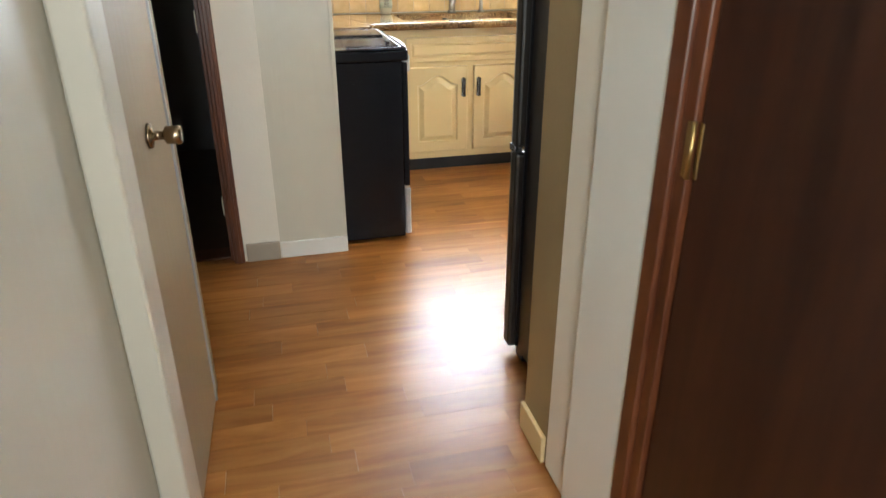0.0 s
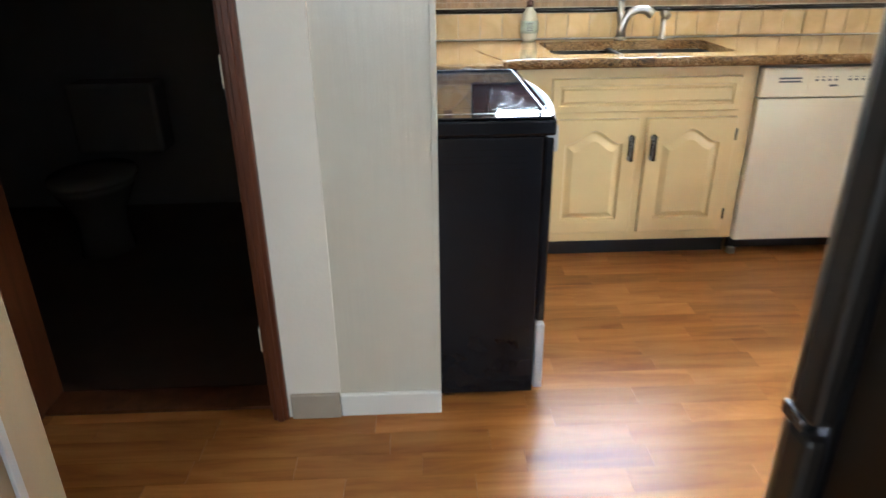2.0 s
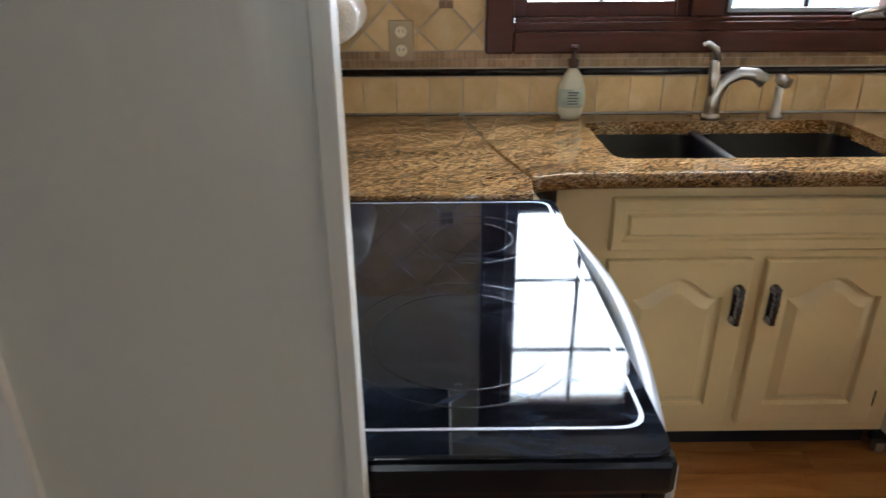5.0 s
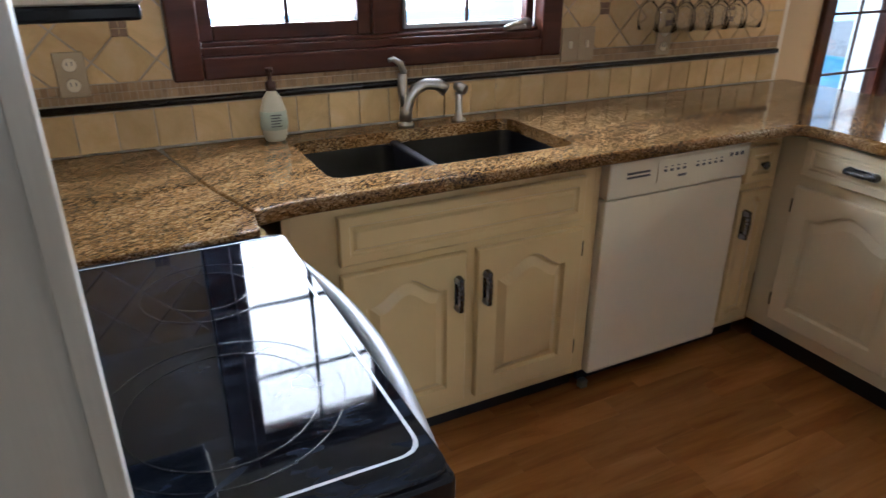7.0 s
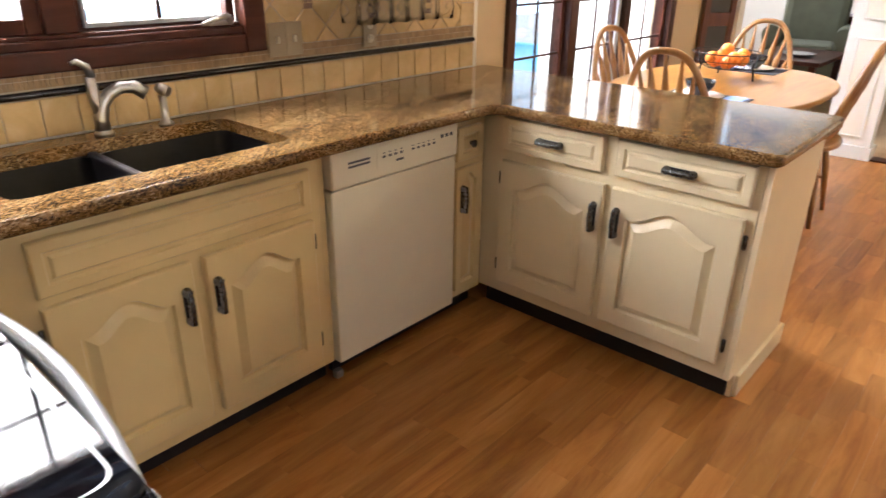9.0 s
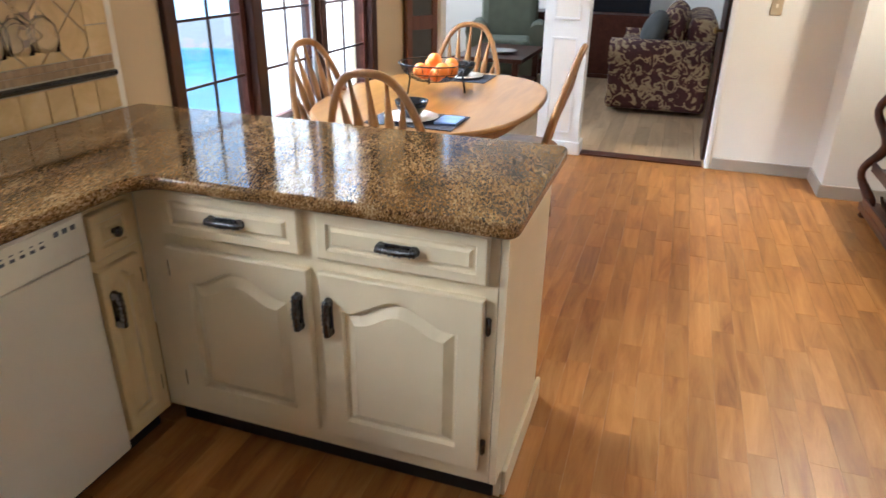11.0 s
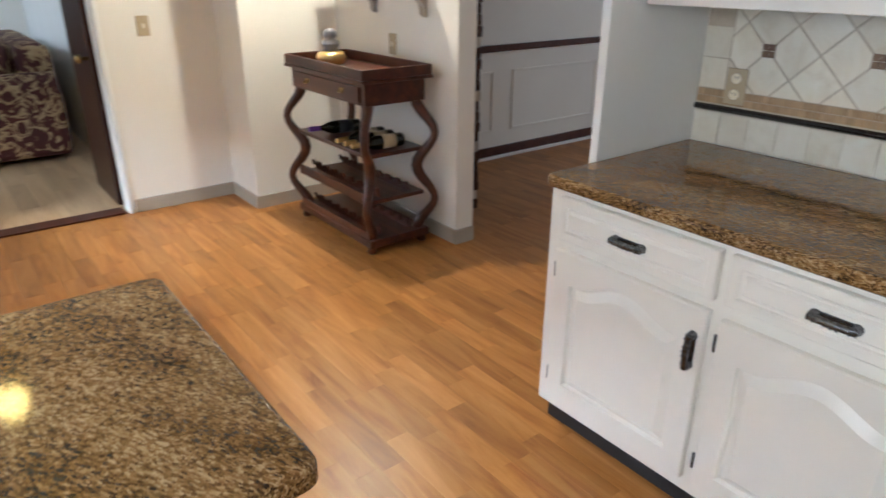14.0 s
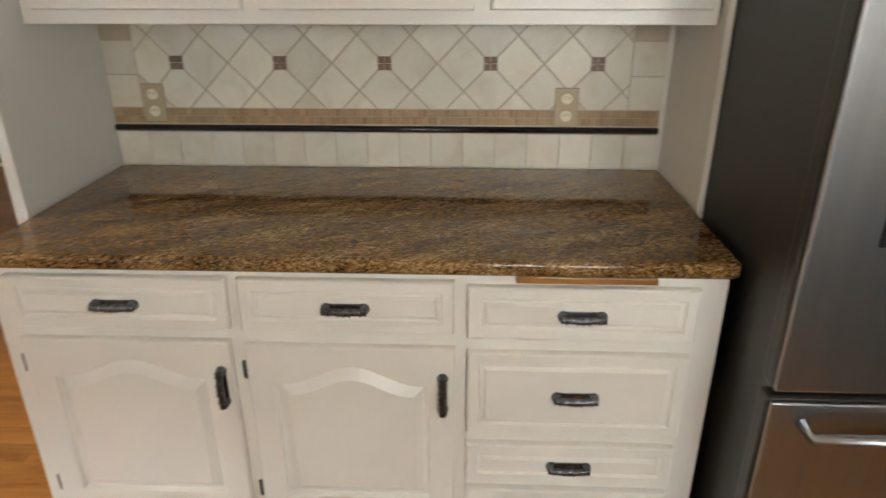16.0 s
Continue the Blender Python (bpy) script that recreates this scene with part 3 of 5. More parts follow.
def bm_pull(length=0.105):
    """An ornate cast pull along x, standing out to -y, round the origin."""
    bm = bmesh.new()
    L = length / 2
    for s in (-1, 1):
        bm_lathe_y(bm, [(0.013, 0), (0.014, 0.006), (0.010, 0.012), (0.012, 0.018), (0.008, 0.024)], (s * (L - 0.010), 0, 0))
    pts, rad = [], []
    for i in range(17):
        u = -1 + i / 8
        pts.append((u * (L - 0.004), -0.018 - 0.006 * (1 - u * u), 0.0))
        rad.append(0.0075 + 0.0022 * abs(math.sin(u * 9)) + (0.003 if abs(u) > 0.9 else 0))
    bm_tube(bm, pts, rad, 8)
    for i in range(5):
        u = (-0.7, -0.25, 0.0, 0.25, 0.7)[i]
        b = bmesh.new()
        bmesh.ops.create_uvsphere(b, u_segments=6, v_segments=4, radius=0.0042, matrix=Matrix.Translation((u * L, -0.020 - 0.006 * (1 - u * u), -0.0080)))
        join_bm(bm, b)
    bm_box(bm, -L * 0.95, L * 0.95, -0.004, 0, -0.011, 0.011, 0.002)
    return bm


def bm_lathe_y(bm, profile, c, seg=10):
    rings = []
    for r, d in profile:
        rings.append([bm.verts.new((c[0] + r * math.cos(2 * math.pi * k / seg), c[1] - d, c[2] + r * math.sin(2 * math.pi * k / seg))) for k in range(seg)])
    for a, b in zip(rings, rings[1:]):
        for k in range(seg):
            bm.faces.new((a[k], a[(k + 1) % seg], b[(k + 1) % seg], b[k])).smooth = True
    bm.faces.new(rings[0])
    bm.faces.new(rings[-1][::-1])


M_SHINE = mat("bright_silver", (0.32, 0.32, 0.34, 1), 0.3, metal=0.9, var=0.3, scale=150)
PULL = mesh_of("handle", bm_pull(), M_BRONZE)
PULL.materials.append(M_SHINE)
# Underside faces take the brighter silver, for beads and painted-in glints.
for poly in PULL.polygons:
    if poly.center.z < -0.0075 and poly.center.y < -0.005:
        poly.material_index = 1
HINGE_BM = bmesh.new()
bm_box(HINGE_BM, -0.007, 0.007, -0.003, 0.0, -0.022, 0.022, 0.001)
bm_tube(HINGE_BM, [(0, -0.004, -0.024), (0, -0.004, 0.024)], 0.0045, 6)
HINGE = mesh_of("hinge", HINGE_BM, M_BRONZE)
KNOB_BM = bmesh.new()
bm_lathe_y(KNOB_BM, [(0.009, 0), (0.006, 0.010), (0.015, 0.016), (0.014, 0.022), (0.006, 0.026)], (0, 0, 0), 12)
KNOB = mesh_of("knob", KNOB_BM, M_BRONZE)


def put(name, me, parent, x, y, z, ry=0, label=""):
    ob = new(name, me)
    ob.parent = parent
    ob.matrix_basis = pose(x, y, z, 0, ry, 0)
    return tagged(ob, label)


def cabinet_front(paint, parent, x0, x1, z0, z1, kind, handle=None, hinge=None, rise=0.055):
    """kind: door or drawer. handle: 'l' or 'r' (upright), 'c' (level), 'k' (knob). hinge: 'l' or 'r'."""
    w, h = x1 - x0, z1 - z0
    door = kind == "door"
    d = part("door" if door else "drawer_front", bm_front(w, h, rise if door else 0, min(0.062 if door else 0.026, w * 0.2), slope=0.024 if door else 0.007, groove=0.013 if door else 0.007), paint, parent)
    d.location = (x0, -0.001, z0)
    if handle == 'c':
        put("handle", PULL, d, w / 2, -0.021, h / 2, 0, "dark cast iron pull")
    elif handle == 'k':
        put("knob", KNOB, d, w / 2, -0.021, h / 2, 0, "dark round knob")
    elif handle:
        put("handle", PULL, d, 0.028 if handle == 'l' else w - 0.028, -0.021, h - 0.12, 90, "dark cast iron pull")
    if hinge:
        for z in (0.07, h - 0.075):
            put("hinge", HINGE, d, -0.009 if hinge == 'l' else w + 0.009, -0.002, z)
    return d


def base_cabinet(m, w, depth, fronts, label, name="base_cabinet", kick=0.085, top=0.840, group="kitchen base cabinets", hollow=False, paint=M_CREAM_WARM):
    """A base unit in local space: x along its width, its face at y = 0 towards -y."""
    c = thing(name, m, label, "cabinet", group)
    if hollow:
        part("side_panel", box(0, 0.02, 0, depth, kick, top, 0.001), M_CREAM_WARM, c)
        part("side_panel", box(w - 0.02, w, 0, depth, kick, top, 0.001), M_CREAM_WARM, c)
        part("face_frame", box(0.02, w - 0.02, 0, 0.02, kick, top, 0.001), M_CREAM_WARM, c)
        part("bottom_panel", box(0.02, w - 0.02, 0.02, depth, kick, kick + 0.02, 0.001), M_CREAM_WARM, c)
    else:
        part("body", box(0, w, 0, depth, kick, top, 0.002), paint, c)
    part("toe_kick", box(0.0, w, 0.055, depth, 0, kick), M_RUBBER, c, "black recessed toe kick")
    for f in fronts:
        cabinet_front(paint, c, *f)
    return c


FACE = 4.972
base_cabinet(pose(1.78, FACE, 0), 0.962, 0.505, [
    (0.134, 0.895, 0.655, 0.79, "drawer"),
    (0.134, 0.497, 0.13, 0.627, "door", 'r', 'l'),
    (0.533, 0.90, 0.13, 0.627, "door", 'l', 'r')], "painted sink cabinet with two arched panel doors, warm light in its colour", hollow=True)
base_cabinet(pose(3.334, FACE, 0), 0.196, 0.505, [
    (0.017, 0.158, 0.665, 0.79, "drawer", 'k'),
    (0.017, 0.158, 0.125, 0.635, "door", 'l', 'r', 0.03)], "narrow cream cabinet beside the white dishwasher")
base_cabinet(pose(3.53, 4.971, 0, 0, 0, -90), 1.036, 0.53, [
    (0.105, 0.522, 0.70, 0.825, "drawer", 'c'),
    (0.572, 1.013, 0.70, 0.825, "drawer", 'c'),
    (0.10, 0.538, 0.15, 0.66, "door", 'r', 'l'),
    (0.570, 1.008, 0.15, 0.66, "door", 'l', 'r')], "painted peninsula cabinet with two drawers and arched doors, some warm light in its colour", paint=M_PENINSULA_WARM, kick=0.095)
single("end_panel", bm_prism(bmesh.new(), [(3.53, 0.095), (3.59, 0.095), (3.59, 0.0), (4.061, 0.0), (4.061, 0.841), (3.53, 0.841)], 'y', 3.915, 3.933), M_PENINSULA_WARM, "cream painted end panel of the peninsula", "panel")
single("base_trim", box(3.60, 4.085, 3.901, 3.9145, 0.0, 0.085, 0.003), M_PENINSULA_WARM, "cream painted base trim round the peninsula end", "trim")
single("back_panel", box(4.062, 4.085, 3.935, 5.47, 0.0, 0.841), M_PENINSULA_WARM, "cream painted back panel of the peninsula", "panel")
base_cabinet(pose(1.712, 4.80, 0, 0, 0, 90), 0.16, 0.62, [(0.025, 0.145, 0.125, 0.80, "door")], "plain cream corner cabinet between stove and sink")

# The buffet takes the paint's plain tone, without warm light mixed in.
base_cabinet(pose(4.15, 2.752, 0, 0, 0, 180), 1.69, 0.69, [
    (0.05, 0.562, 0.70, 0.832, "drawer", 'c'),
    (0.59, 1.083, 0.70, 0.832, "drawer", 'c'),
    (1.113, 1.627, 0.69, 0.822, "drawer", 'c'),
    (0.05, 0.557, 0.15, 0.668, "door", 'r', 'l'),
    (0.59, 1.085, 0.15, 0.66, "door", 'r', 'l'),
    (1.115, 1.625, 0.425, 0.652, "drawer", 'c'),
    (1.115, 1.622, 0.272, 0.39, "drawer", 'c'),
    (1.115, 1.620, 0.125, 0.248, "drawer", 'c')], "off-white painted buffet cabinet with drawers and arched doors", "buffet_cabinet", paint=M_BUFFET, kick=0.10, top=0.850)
structure("wall_fridge_side", box(2.4275, 2.4425, 2.042, 2.44, 0, CEIL), M_WALL, "pale painted side panel beside the refrigerator", "wall")
single("cutting_board", box(2.62, 2.93, 2.36, 2.772, 0.8325, 0.8485, 0.002), M_OAK, "pull-out wooden cutting board under the buffet counter", "cutting board")

# upper cabinets above the buffet
up = thing("wall_cabinet", pose(4.15, 2.40, 0, 0, 0, 180), "cream painted wall cabinet over the buffet counter", "cabinet")
part("body", box(0, 1.70, 0.0, 0.35, 1.345, 2.15, 0.003), M_BUFFET, up)
for x0 in (0.04, 0.60, 1.16):
    d = part("door", bm_front(0.52, 0.70, 0.05, 0.062), M_BUFFET, up)
    d.location = (x0, -0.001, 1.38)


# ---- countertops ----
def rounded(pts, radii, n=5):
    out = []
    k = len(pts)
    for i, (p, r) in enumerate(zip(pts, radii)):
        p, a, b = Vector(p), Vector(pts[i - 1]), Vector(pts[(i + 1) % k])
        if not r:
            out.append(tuple(p))
            continue
        u, v = (a - p).normalized() * r, (b - p).normalized() * r
        for j in range(n + 1):
            t = j / n
            out.append(tuple(p + u * (1 - t) ** 2 + v * t ** 2))
    return out


def bm_slab(outline, z0, z1, holes=(), edge=0.010):
    """A stone slab with eased top and bottom edges and holes through it."""
    bm = bmesh.new()
    area = sum(outline[i][0] * outline[(i + 1) % len(outline)][1] - outline[(i + 1) % len(outline)][0] * outline[i][1] for i in range(len(outline)))
    sgn = 1 if area > 0 else -1

    def inset(pts, d):
        out = []
        for i in range(len(pts)):
            a, p, b = Vector(pts[i - 1]), Vector(pts[i]), Vector(pts[(i + 1) % len(pts)])
            n1 = Vector((-(p - a).y, (p - a).x)).normalized()
            n2 = Vector((-(b - p).y, (b - p).x)).normalized()
            q = (n1 + n2)
            q = q.normalized() * (d / max(0.4, q.normalized().dot(n1)))
            out.append((p.x + sgn * q.x, p.y + sgn * q.y))
        return out
    layers = [(edge, z0), (0.0, z0 + edge * 0.7), (0.0, z1 - edge), (edge * 0.35, z1 - edge * 0.3), (edge, z1)]
    loops = [[bm.verts.new((x, y, z)) for x, y in inset(outline, d)] for d, z in layers]
    for a, b in zip(loops, loops[1:]):
        for i in range(len(a)):
            bm.faces.new((a[i], a[(i + 1) % len(a)], b[(i + 1) % len(b)], b[i])).smooth = True
    for ring, z in ((loops[0], z0), (loops[-1], z1)):
        edges = [bm.edges.get((ring[i], ring[(i + 1) % len(ring)])) for i in range(len(ring))]
        for h in holes:
            hv = [bm.verts.new((x, y, z)) for x, y in h]
            edges += [bm.edges.new((hv[i], hv[(i + 1) % len(hv)])) for i in range(len(hv))]
        bmesh.ops.triangle_fill(bm, edges=edges, use_beauty=True)
    bm.verts.ensure_lookup_table()
    for h in holes:
        lo = [min(bm.verts, key=lambda v, x=x, y=y: (v.co - Vector((x, y, z0))).length) for x, y in h]
        hi = [min(bm.verts, key=lambda v, x=x, y=y: (v.co - Vector((x, y, z1))).length) for x, y in h]
        for i in range(len(h)):
            bm.faces.new((lo[i], lo[(i + 1) % len(h)], hi[(i + 1) % len(h)], hi[i]))
    return bm


SX0, SX1, SY0, SY1, SXM = 1.915, 2.655, 4.985, 5.365, 2.235
hole = rounded([(SX0, SY0), (SX1, SY0), (SX1, SY1), (SX0, SY1)], [0.05] * 4, 4)
ctop = thing("countertop", pose(0, 0, 0), "polished brown speckled granite countertop with sink cutout", "countertop")
outline = rounded([(1.072, 4.735), (1.69, 4.735), (1.698, 4.838), (1.640, 5.04), (1.56, 5.474), (1.072, 5.474)], [0, 0.02, 0.0, 0.06, 0, 0], 5)
part("corner_slab", bm_slab(outline, 0.842, 0.880, edge=0.002), M_GRANITE, ctop)
outline = rounded([(1.7005, 4.8405), (1.78, 4.868), (3.46, 4.868), (3.46, 3.885), (4.15, 3.885), (4.15, 5.474), (1.5625, 5.474), (1.6425, 5.0425)],
                  [0.0, 0.06, 0.07, 0.035, 0.035, 0, 0, 0.06], 5)
part("main_slab", bm_slab(outline, 0.842, 0.880, [hole], edge=0.009), M_GRANITE, ctop)
outline = rounded([(2.445, 2.06), (4.157, 2.06), (4.157, 2.785), (2.445, 2.785)], [0, 0, 0.03, 0.03], 4)
single("countertop", bm_slab(outline, 0.852, 0.890), M_GRANITE, "polished brown speckled granite buffet countertop", "countertop")

# sink
sink = thing("sink", pose(0, 0, 0), "black composite double bowl sink under the granite", "sink")
for x0, x1 in ((SX0 - 0.004, SXM - 0.012), (SXM + 0.012, SX1 + 0.004)):
    bm = bmesh.new()
    o = rounded([(x0, SY0 - 0.001), (x1, SY0 - 0.001), (x1, SY1 + 0.004), (x0, SY1 + 0.004)], [0.05] * 4, 4)
    cx, cy = (x0 + x1) / 2, (SY0 + SY1) / 2
    rings = []
    for s, z in ((1.0, 0.841), (0.97, 0.71), (0.94, 0.66), (0.88, 0.648), (0.2, 0.644)):
        rings.append([bm.verts.new((cx + (x - cx) * s, cy + (y - cy) * s, z)) for x, y in o])
    for a, b in zip(rings, rings[1:]):
        for i in range(len(a)):
            bm.faces.new((a[i], b[i], b[(i + 1) % len(a)], a[(i + 1) % len(a)])).smooth = True
    bm.faces.new(rings[-1])
    part("bowl", bm, M_SINK, sink)
part("divider", box(SXM - 0.014, SXM + 0.014, SY0 + 0.004, SY1 - 0.004, 0.65, 0.853, 0.008), M_SINK, sink)

# faucet and sprayer
fa = thing("faucet", pose(2.298, 5.405, 0.880), "brushed nickel single-lever kitchen faucet", "faucet")
bm = bmesh.new()
bm_lathe(bm, [(0.026, 0), (0.026, 0.008), (0.020, 0.016)], seg=16)
pts = [(0, 0, 0.01), (0.0, 0, 0.05), (0.012, -0.002, 0.09), (0.032, -0.006, 0.115), (0.066, -0.012, 0.130), (0.100, -0.022, 0.128), (0.126, -0.034, 0.108)]
bm_tube(bm, pts, [0.021, 0.020, 0.019, 0.018, 0.018, 0.019, 0.021], 12)
part("spout", bm, M_NICKEL, fa)
bm = bmesh.new()
bm_tube(bm, [(0.0, 0, 0.05), (-0.006, 0.004, 0.11), (-0.008, 0.004, 0.165)], [0.015, 0.017, 0.013], 12)
bm_tube(bm, [(-0.002, 0.004, 0.165), (-0.014, 0.0, 0.195), (-0.04, -0.006, 0.212), (-0.055, -0.008, 0.208)], [0.012, 0.010, 0.008, 0.006], 8)
part("lever", bm, M_NICKEL, fa)
sp = thing("side_sprayer", pose(2.487, 5.405, 0.880), "brushed nickel side sprayer behind the sink", "sprayer")
bm = bmesh.new()
bm_lathe(bm, [(0.022, 0), (0.022, 0.006), (0.013, 0.012), (0.011, 0.06), (0.012, 0.09)], seg=14)
part("stem", bm, M_NICKEL, sp)
bm = bmesh.new()
bm_tube(bm, [(-0.006, 0.012, 0.112), (0, 0, 0.108), (0.012, -0.022, 0.100)], [0.013, 0.018, 0.016], 10)
part("spray_head", bm, M_NICKEL, sp)

# soap bottle
so = thing("soap_bottle", pose(1.886, 5.418, 0.880), "rounded cream soap bottle with a brown pump", "soap bottle")
bm = bmesh.new()
bm_lathe(bm, [(0.026, 0), (0.034, 0.012), (0.040, 0.05), (0.037, 0.09), (0.026, 0.125), (0.014, 0.142), (0.012, 0.15)], seg=20, sy=0.8)
part("bottle", bm, M_BOTTLE, so)
bm = bmesh.new()
bm_lathe(bm, [(0.0385, 0.035), (0.0408, 0.05), (0.0385, 0.088)], seg=20, sy=0.8)
lab = part("paper_label", bm, M_LABELGREEN, so, "pale green printed label")
for i in range(5):
    part("print_line", box(-0.016, 0.014 - 0.004 * (i % 2), -0.0345, -0.0325, 0.046 + i * 0.008, 0.049 + i * 0.008), M_PRINT, lab)
bm = bmesh.new()
bm_lathe(bm, [(0.015, 0.145), (0.015, 0.168), (0.006, 0.172), (0.006, 0.196), (0.011, 0.198), (0.011, 0.208)], seg=12)
bm_tube(bm, [(0, 0, 0.204), (0.004, -0.03, 0.202)], 0.004, 6)
part("pump", bm, M_BROWNPL, so, "brown plastic pump")


# ---- dishwasher ----
dw = thing("dishwasher", pose(2.744, 4.975, 0), "white built-in dishwasher with a top control panel", "dishwasher")
part("body", box(0.005, 0.588, 0.02, 0.50, 0.10, 0.836), M_APPL, dw)
part("door", box(0.004, 0.588, -0.028, 0.018, 0.080, 0.698, 0.005), M_APPL, dw)
cp = part("control_panel", box(0.003, 0.589, -0.036, 0.018, 0.703, 0.822, 0.007), M_APPL, dw)
for z in (0.763, 0.776):
    part("vent_slot", box(0.07, 0.16, -0.0372, -0.035, z, z + 0.007), M_PRINT, cp)
part("button_field", box(0.19, 0.575, -0.0375, -0.0355, 0.735, 0.806, 0.001), M_APPL, cp)
for i in range(9):
    x = 0.215 + i * 0.026 + (0.03 if i > 3 else 0)
    part("button", box(x, x + 0.012, -0.0392, -0.037, 0.768, 0.775), M_PRINT, cp)
    part("button_label", box(x + 0.001, x + 0.011, -0.0381, -0.037, 0.782, 0.785), M_PRINT, cp)
for i in range(3):
    part("button", box(0.495 + i * 0.024, 0.508 + i * 0.024, -0.0392, -0.037, 0.782, 0.794), M_PRINT, cp)
part("maker_plate", box(0.275, 0.31, -0.0378, -0.0365, 0.745, 0.753), M_PRINT, cp)
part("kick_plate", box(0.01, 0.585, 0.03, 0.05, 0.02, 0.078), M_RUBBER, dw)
part("foot", box(0.006, 0.036, 0.0, 0.025, 0.0, 0.03, 0.003), M_NICKEL, dw)


# ---- stove ----
st = thing("stove", pose(0, 0, 0), "black electric stove with a smooth glass cooktop", "stove")
part("body", box(1.075, 1.705, 3.990, 4.712, 0.02, 0.818, 0.004), M_BLACK, st)
bm = bmesh.new()
for i in range(4):
    bm_box(bm, 1.30 + i * 0.01, 1.66, 3.9845, 3.9899, 0.725 + i * 0.018, 0.732 + i * 0.018)
for i in range(3):
    bm_box(bm, 1.615 + i * 0.018, 1.621 + i * 0.018, 3.9845, 3.9899, 0.10, 0.71)
part("side_ribs", bm, M_BLACK, st)
part("cooktop", box(1.073, 1.733, 3.976, 4.730, 0.822, 0.8665, 0.008), M_BLACK, st)
ct = part("glass_top", bm_slab(rounded([(1.08, 3.979), (1.730, 3.979), (1.730, 4.726), (1.08, 4.726)], [0.03] * 4, 5), 0.867, 0.873, edge=0.003), M_CERAMIC, st, "glossy black glass ceramic top")


def bm_ring(bm, cx, cy, r, w, z, sy=1.0, seg=48):
    a = [bm.verts.new((cx + r * math.cos(2 * math.pi * k / seg), cy + sy * r * math.sin(2 * math.pi * k / seg), z)) for k in range(seg)]
    b = [bm.verts.new((cx + (r - w) * math.cos(2 * math.pi * k / seg), cy + sy * (r - w) * math.sin(2 * math.pi * k / seg), z)) for k in range(seg)]
    for k in range(seg):
        bm.faces.new((a[k], a[(k + 1) % seg], b[(k + 1) % seg], b[k]))


for cx, cy, r in ((1.525, 4.205, 0.150), (1.525, 4.205, 0.118), (1.555, 4.53, 0.105), (1.555, 4.53, 0.070), (1.225, 4.20, 0.095), (1.235, 4.53, 0.100)):
    bm = bmesh.new()
    bm_ring(bm, cx, cy, r, 0.0018, 0.8736)
    part("burner_ring", bm, M_RING, ct)
bm = bmesh.new()
o1 = rounded([(1.098, 4.018), (1.714, 4.018), (1.714, 4.711), (1.098, 4.711)], [0.03] * 4, 5)
o2 = [(1.4 + (x - 1.4) * 0.985, 4.364 + (y - 4.364) * 0.988) for x, y in o1]
va = [bm.verts.new((x, y, 0.8737)) for x, y in o1]
vb = [bm.verts.new((x, y, 0.8737)) for x, y in o2]
for i in range(len(va)):
    bm.faces.new((va[i], va[(i + 1) % len(va)], vb[(i + 1) % len(va)], vb[i]))
part("trim_line", bm, M_SILVER, ct, "thin silver border line")
part("oven_door", box(1.707, 1.732, 3.992, 4.712, 0.265, 0.816, 0.006), M_BLACK, st)
part("storage_drawer", box(1.707, 1.735, 3.992, 4.712, 0.03, 0.255, 0.006), M_SILVER, st, "silver storage drawer")
bm = bmesh.new()
for y in (4.006, 4.66):
    bm_box(bm, 1.712, 1.742, y - 0.012, y + 0.012, 0.775, 0.845, 0.006)
pts = [(1.722 + 0.036 * math.sin(math.pi * i / 14), 3.995 + 0.675 * i / 14, 0.846) for i in range(15)]
bm_tube(bm, pts, [0.011 + 0.005 * math.sin(math.pi * i / 14) for i in range(15)], 10)
part("oven_handle", bm, M_SILVER, st, "curved silver oven handle")


# ---- refrigerator ----
fr = thing("refrigerator", pose(0, 0, 0), "stainless bottom-freezer refrigerator with dark sides", "refrigerator")
part("body", box(1.876, 2.424, 2.20, 2.940, 0.03, 1.76, 0.006), M_FRSIDE, fr)
dr = part("door", box(1.846, 2.450, 2.947, 2.996, 0.722, 1.76, 0.010), M_FRSIDE, fr)
part("door_skin", box(1.849, 2.447, 2.9965, 3.008, 0.725, 1.757, 0.005), M_STEEL, dr, "brushed stainless steel door skin")
fz = part("freezer_drawer", box(1.846, 2.450, 2.947, 2.996, 0.035, 0.704, 0.010), M_FRSIDE, fr)
part("drawer_skin", box(1.849, 2.447, 2.9965, 3.008, 0.038, 0.701, 0.005), M_STEEL, fz, "brushed stainless steel drawer skin")
part("gasket", box(1.87, 2.42, 2.9405, 2.9465, 0.04, 1.755), M_RUBBER, fr)
bm = bmesh.new()
bm_tube(bm, [(1.94, 3.009, 0.655), (1.94, 3.053, 0.65), (2.38, 3.053, 0.65), (2.38, 3.009, 0.655)], 0.013, 8)
part("handle", bm, M_STEEL, fz)
bm = bmesh.new()
bm_box(bm, 2.15, 2.33, 3.0082, 3.013, 1.03, 1.36, 0.003)
part("dispenser", bm, M_RUBBER, dr, "dark water dispenser recess")
bm = bmesh.new()
bm_box(bm, 1.846, 1.872, 2.965, 3.013, 0.702, 0.724, 0.004)
part("door_hinge", bm, M_BRONZE, fr)
part("base_grille", box(1.88, 2.42, 2.90, 2.96, 0.0, 0.03, 0.004), M_RUBBER, fr)


